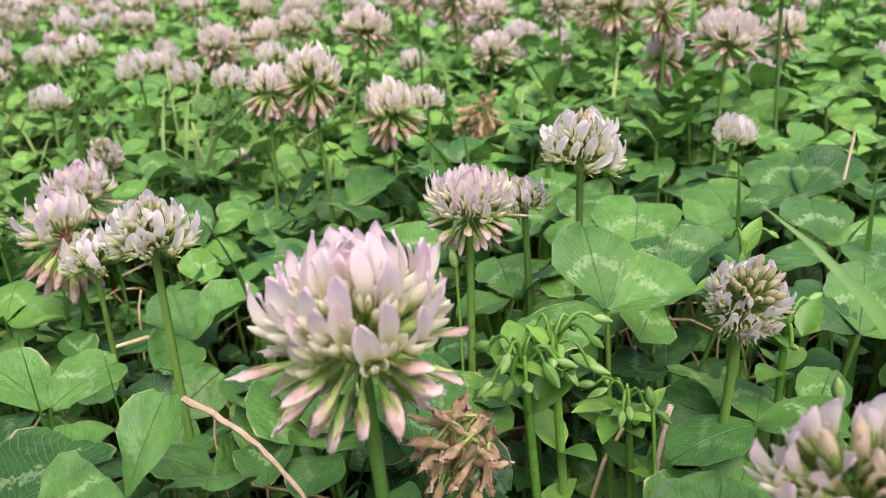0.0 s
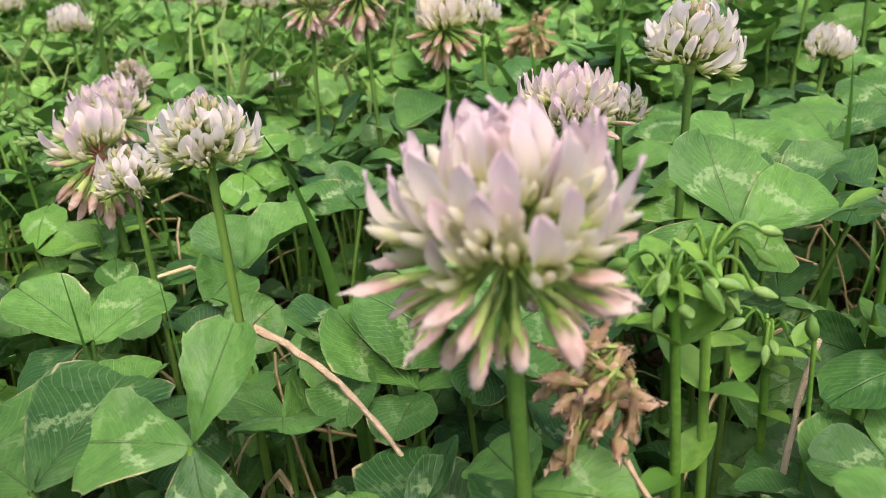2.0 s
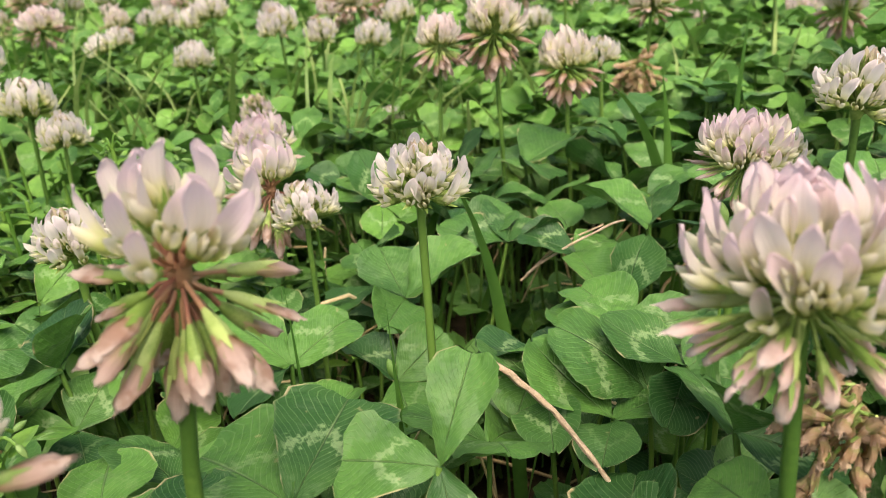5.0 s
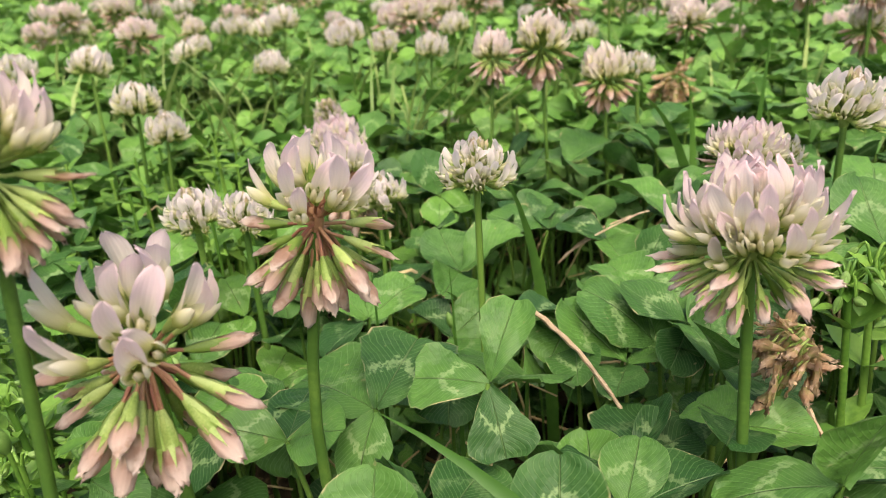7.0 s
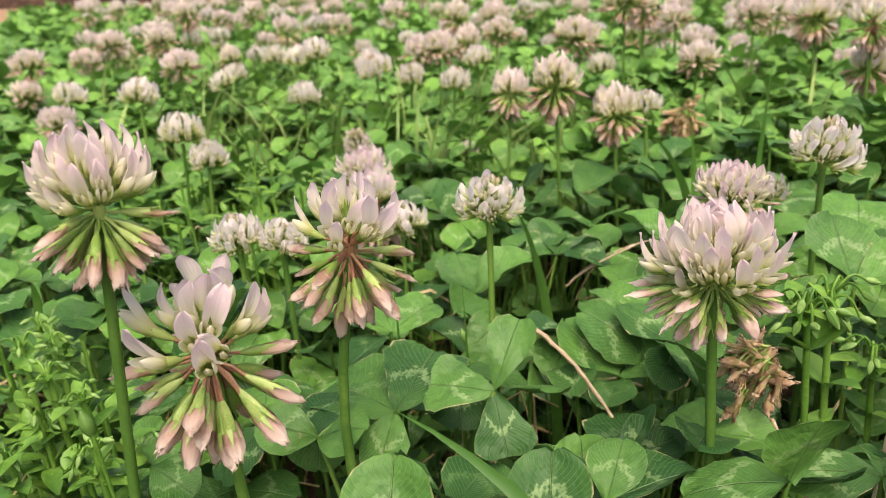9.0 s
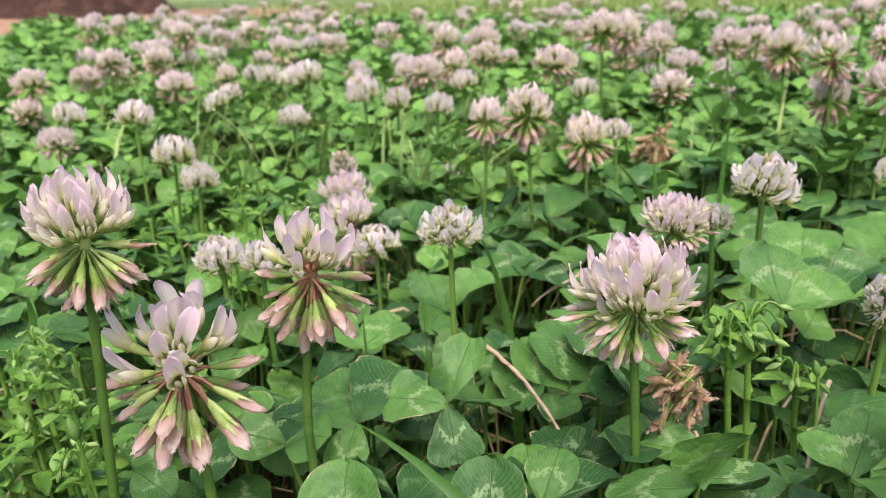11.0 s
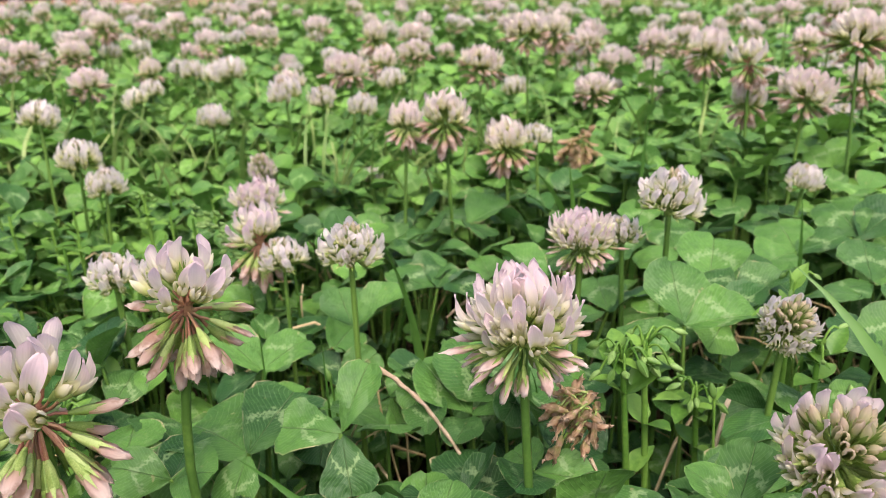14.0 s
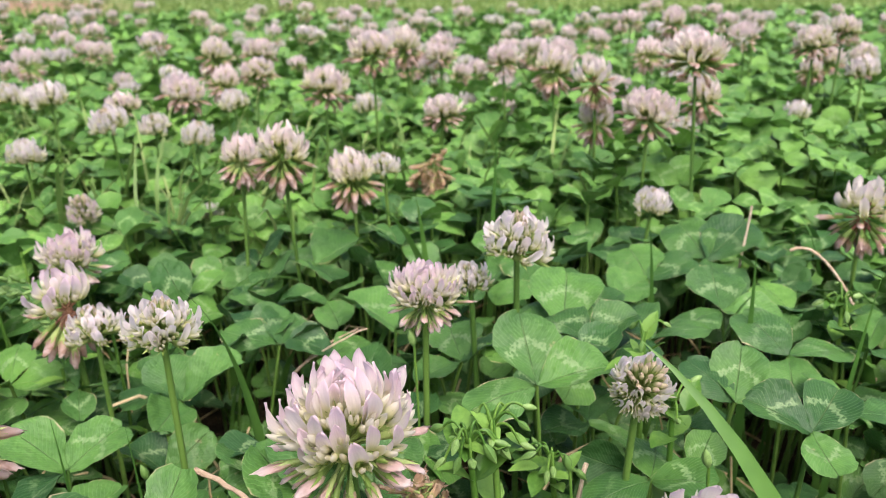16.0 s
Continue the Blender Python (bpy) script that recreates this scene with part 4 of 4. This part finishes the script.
mass = Geo()
for _ in range(26000):
    y = 1.15 + 4.5 * rng.random() ** 1.8
    x = rng.uniform(-0.75 * (y + 0.2), 0.75 * (y + 0.2))
    if math.hypot(x + 3.1, y - 3.9) < 1.75 + rng.uniform(-0.35, 0.35):
        continue
    h, a = rng.uniform(0.02, 0.055), rng.uniform(0, 6.3)
    d = h * rng.uniform(0.2, 0.9)
    blade(mass, curve3((x, y, 0), (x, y, h), (x + d * math.cos(a), y + d * math.sin(a), h), 4), rng.uniform(3, 6))
tagged(new("lawn_grass", mass.mesh("lawn_grass", [GRASS_MASS])), "short yellowish green lawn grass beyond the clover", "grass", kind="stuff")


mass = Geo()
for _ in range(5200):
    y = 0.27 + 1.1 * rng.random() ** 1.3
    x = rng.uniform(-0.70 * (y + 0.1), 0.66 * (y + 0.1))
    if noise.noise((x * 4, y * 4, 5.0)) - 0.5 * min(1.0, max(-1.0, x / (0.4 * y))) + rng.uniform(-0.4, 0.4) < 0.05:
        continue
    h, a = rng.uniform(0.055, 0.100), rng.uniform(0, 6.3)
    d = h * rng.uniform(0.15, 0.8)
    blade(mass, curve3((x, y, 0), (x, y, h), (x + d * math.cos(a), y + d * math.sin(a), h * rng.uniform(0.8, 1.1)), 6), rng.uniform(0.8, 1.9))
tagged(new("field_grass", mass.mesh("field_grass", [GRASS_MASS])), "thin yellowish green grass blades growing through the clover", "grass", kind="stuff")


# ---- dry twigs and straw ----
def twig(points, width, label="thin dry tan twig lying among the leaves"):
    p = np.asarray(points, float)
    g = Geo()
    n = len(p)
    r = width * 0.5 * MM * np.linspace(1.0, 0.75, n) * (1 + 0.16 * np.sin(np.arange(n) * 2.2))
    q = p - p[0] + rng.normal(0, 0.00009, p.shape)
    tube(g, q, r, 7)
    ob = tagged(new("twig", g.mesh("twig", [TWIG])), label, "twig", "dry twigs")
    ob.location = p[0]
    return ob


twig(curve3((-0.0368, 0.0920, 0.0806), (-0.0285, 0.0960, 0.0735), (-0.0205, 0.0922, 0.0615), 16), 1.0)
twig(curve3((0.0322, 0.1000, 0.0732), (0.0295, 0.0985, 0.0640), (0.0285, 0.0960, 0.0200), 14), 0.95)
twig(curve3((-0.030, 0.164, 0.060), (-0.022, 0.162, 0.068), (-0.010, 0.158, 0.075), 12), 0.6, "dry yellowish stalk across the clover leaves")
twig(curve3((-0.031, 0.165, 0.058), (-0.024, 0.168, 0.066), (-0.013, 0.168, 0.070), 10), 0.5, "dry yellowish stalk across the clover leaves")
twig(curve3((0.0035, 0.0775, 0.073), (0.006, 0.077, 0.069), (0.0105, 0.076, 0.058), 10), 0.75)
twig(curve3((0.112, 0.185, 0.083), (0.122, 0.184, 0.088), (0.131, 0.170, 0.060), 12), 0.9)
twig(curve3((0.104, 0.200, 0.060), (0.105, 0.200, 0.080), (0.106, 0.200, 0.092), 8), 0.9)
mass = Geo()
for _ in range(260):
    x, y, z = rng.uniform(-0.17, 0.14), rng.uniform(0.03, 0.26), rng.uniform(0.002, 0.06)
    a, ln = rng.uniform(0, 6.3), rng.uniform(0.01, 0.04)
    tube(mass, curve3((x, y, z), (x + ln * 0.5 * math.cos(a), y + ln * 0.5 * math.sin(a), z + rng.uniform(0, 0.012)), (x + ln * math.cos(a + 0.3), y + ln * math.sin(a + 0.3), rng.uniform(0.001, 0.04)), 5), rng.uniform(0.2, 0.45) * MM, 4)
tagged(new("straw_litter", mass.mesh("straw_litter", [STRAW])), "thin dry straw and dead stalks on the soil", "litter", kind="stuff")


# ---- chickweed ----
def small_leaf(geo, at, az, pitch, length, slot=0, wide=0.52):
    v = np.linspace(0, 1, 6)
    u = np.linspace(-1, 1, 5)
    w = 0.5 * wide * np.sin(np.pi * v ** 0.8) ** 0.8 + 0.02
    X = u[None] * w[:, None]
    g = Geo().grid(np.stack([X, 0 * X + v[:, None], 0.3 * np.abs(X) - 0.22 * v[:, None] ** 2], -1), slot)
    geo.add(g, Matrix.Translation(at) @ leaflet_pose(az, pitch, length))


def bud_shape(geo, at, direction, length, slot=1):
    """A pointed oval bud with raised sepals."""
    s = np.linspace(0, 1, 9)
    r = length * 0.24 * np.sin(np.pi * np.clip(s * 0.90 + 0.06, 0, 1)) ** 0.7 * (1 - 0.35 * s ** 2)
    d = np.array(direction, float) / np.linalg.norm(direction)
    tube(geo, np.array(at) + d * (s * length)[:, None], r, 10, slot, 0.11)


def chickweed(x, y, top, nodes, spread=1.0, foot=(0, 0), buds=10, bare=0.45):
    """A chickweed plant: a pale stalk with pairs of small pointed leaves, and a cluster of hanging green buds at its top."""
    root = thing("chickweed", "bright green chickweed with small pointed leaves and buds", "weed", (x + foot[0] * MM, y + foot[1] * MM, 0), "chickweed plants")
    g = Geo()
    end = np.array((-foot[0] * MM, -foot[1] * MM, top))
    line = bow((0, 0, -0.003), end, 0, (1.5 * MM, 0, 0), 12)
    tube(g, line, np.linspace(0.85, 0.55, 12) * MM, 8)
    part("stalk", g.mesh("stalk", [WEED]), root, "pale green stalk")
    for k in range(nodes):
        f = bare + (1 - bare) * (k + 0.4) / nodes
        p = line[min(11, round(f * 11))]
        a = rng.uniform(0, 360)
        for j in range(2):
            leaf = Geo()
            small_leaf(leaf, (0, 0, 0), a + 180 * j, rng.uniform(5, 50), rng.uniform(6, 10.5) * MM * spread)
            part("leaf", leaf.mesh("leaf", [WEED]), root, "", Matrix.Translation(p))
    for k in range(buds):
        a, rise = k * 2.4 + rng.uniform(-0.5, 0.5), rng.uniform(-0.9, 0.7)
        r = rng.uniform(2.5, 6.0) * MM * spread
        tip = np.array((math.cos(a) * r, math.sin(a) * r, rise * 5 * MM * spread))
        b = Geo()
        tube(b, bow((0, 0, -0.002), tip, 0, (0, 0, 0.003 * spread), 7), 0.25 * MM, 5, 0)
        bud_shape(b, tip, (math.cos(a), math.sin(a), rng.uniform(-1.6, 0.5)), rng.uniform(2.7, 4.1) * MM * spread, 1)
        part("bud", b.mesh("bud", [WEED, WEED_BUD]), root, "small ribbed green bud", Matrix.Translation(end))
    for k in range(8):
        leaf = Geo()
        small_leaf(leaf, (rng.normal(0, 1.5) * MM, rng.normal(0, 1.5) * MM, rng.uniform(-4, 1) * MM), 65 * k + rng.uniform(-20, 20), rng.uniform(-10, 70), rng.uniform(4.5, 9.5) * MM * spread, 0, 0.5)
        part("leaf", leaf.mesh("leaf", [WEED]), root, "", Matrix.Translation(end + np.array((0, 0, -0.002))))


chickweed(0.0085, 0.084, 0.0905, 3, 0.88, (5, 2), 13)
chickweed(0.0125, 0.087, 0.0915, 2, 0.85, (4, 1), 9)
chickweed(0.0255, 0.100, 0.0760, 4, 0.8, (3, 2), 8)
chickweed(0.047, 0.099, 0.087, 3, 0.8, (0, 3), 4)
chickweed(0.045, 0.112, 0.094, 3, 0.7, (1, 3), 3)
chickweed(0.108, 0.150, 0.083, 5, 0.9, (2, 0), 10)
for k in range(9):
    chickweed(-0.100 - 0.012 * (k % 4) + rng.uniform(-0.004, 0.004), 0.058 + 0.010 * (k // 3) + rng.uniform(-0.003, 0.003), rng.uniform(0.060, 0.083), 6, 0.62, (rng.uniform(-6, 6), 3), 5, 0.3)
NARROW = []
for k in range(4):
    g = Geo()
    small_leaf(g, (0, 0, 0), 90, 0, 1.0, 0, rng.uniform(0.28, 0.45))
    NARROW.append(g.mesh("leaf", [WEED]))


def fine_weed(x, y, h):
    """A slender weed with narrow leaves all along its upper half."""
    root = thing("chickweed", "yellowish green fine-leaved chickweed among the clover", "weed", (x, y, 0), "fine-leaved weeds")
    g = tube(Geo(), bow((0, 0, -0.003), (0.004, 0, h), 0, (0.003, 0, 0), 5), 0.45 * MM, 5)
    part("stalk", g.mesh("stalk", [WEED]), root)
    for k in range(10):
        f = rng.uniform(0.5, 1.0)
        m = Matrix.Translation((0.004 * f, 0, h * f)) @ leaflet_pose(rng.uniform(0, 360), rng.uniform(0, 60), rng.uniform(4, 9) * MM)
        part("leaf", NARROW[rng.integers(4)], root, "", m)


for _ in range(85):
    fine_weed(rng.normal(-0.145, 0.030), rng.normal(0.185, 0.035), rng.uniform(0.045, 0.080))


for x, y, h in ((-0.1342, 0.0845, 0.062), (-0.1367, 0.0963, 0.070), (-0.1332, 0.0745, 0.056), (-0.1289, 0.0873, 0.052), (-0.1419, 0.0909, 0.066), (-0.1240, 0.0960, 0.060), (-0.1460, 0.1020, 0.064)):
    fine_weed(x, y, h)
for _ in range(16):
    fine_weed(rng.uniform(-0.155, -0.116), rng.uniform(0.070, 0.112), rng.uniform(0.050, 0.070))
chickweed(-0.1290, 0.0760, 0.0640, 5, 0.6, (-2, 2), 8)
chickweed(-0.1440, 0.0980, 0.0720, 4, 0.6, (1, 2), 7)
chickweed(-0.1350, 0.0900, 0.0740, 4, 0.62, (2, 2), 7)
chickweed(-0.1270, 0.0800, 0.0600, 4, 0.55, (-2, 2), 6)
chickweed(-0.1250, 0.1760, 0.0880, 3, 0.7, (1, 3), 4)


def flower_bud(x, y, z, length, foot):
    """A single pale bud on a thread-thin stalk."""
    root = thing("weed_bud", "small pale green closed bud on a thin stalk", "bud", (x + foot[0] * MM, y + foot[1] * MM, 0), "single buds")
    g = tube(Geo(), bow((0, 0, -0.003), (-foot[0] * MM, -foot[1] * MM, z), 0, (0.002, 0, 0), 8), 0.3 * MM, 5)
    part("stalk", g.mesh("stalk", [WEED]), root)
    b = Geo()
    bud_shape(b, (-foot[0] * MM, -foot[1] * MM, z - 0.001), (-0.25, 0, 1), length * MM, 0)
    part("bud", b.mesh("bud", [WEED_BUD]), root, "pale closed bud")


flower_bud(-0.0510, 0.1080, 0.0690, 3.4, (3, 2))
flower_bud(0.0010, 0.1270, 0.0860, 4.0, (-2, 4))
flower_bud(0.0480, 0.0840, 0.0840, 3.6, (1, 3))
flower_bud(0.0265, 0.0900, 0.0800, 3.4, (2, 2))
flower_bud(-0.0950, 0.0460, 0.0830, 4.2, (3, 2))
seed_head(-0.0880, 0.170, 0.0860, -0.018)
seed_head(-0.0900, 0.176, 0.0800, -0.016)
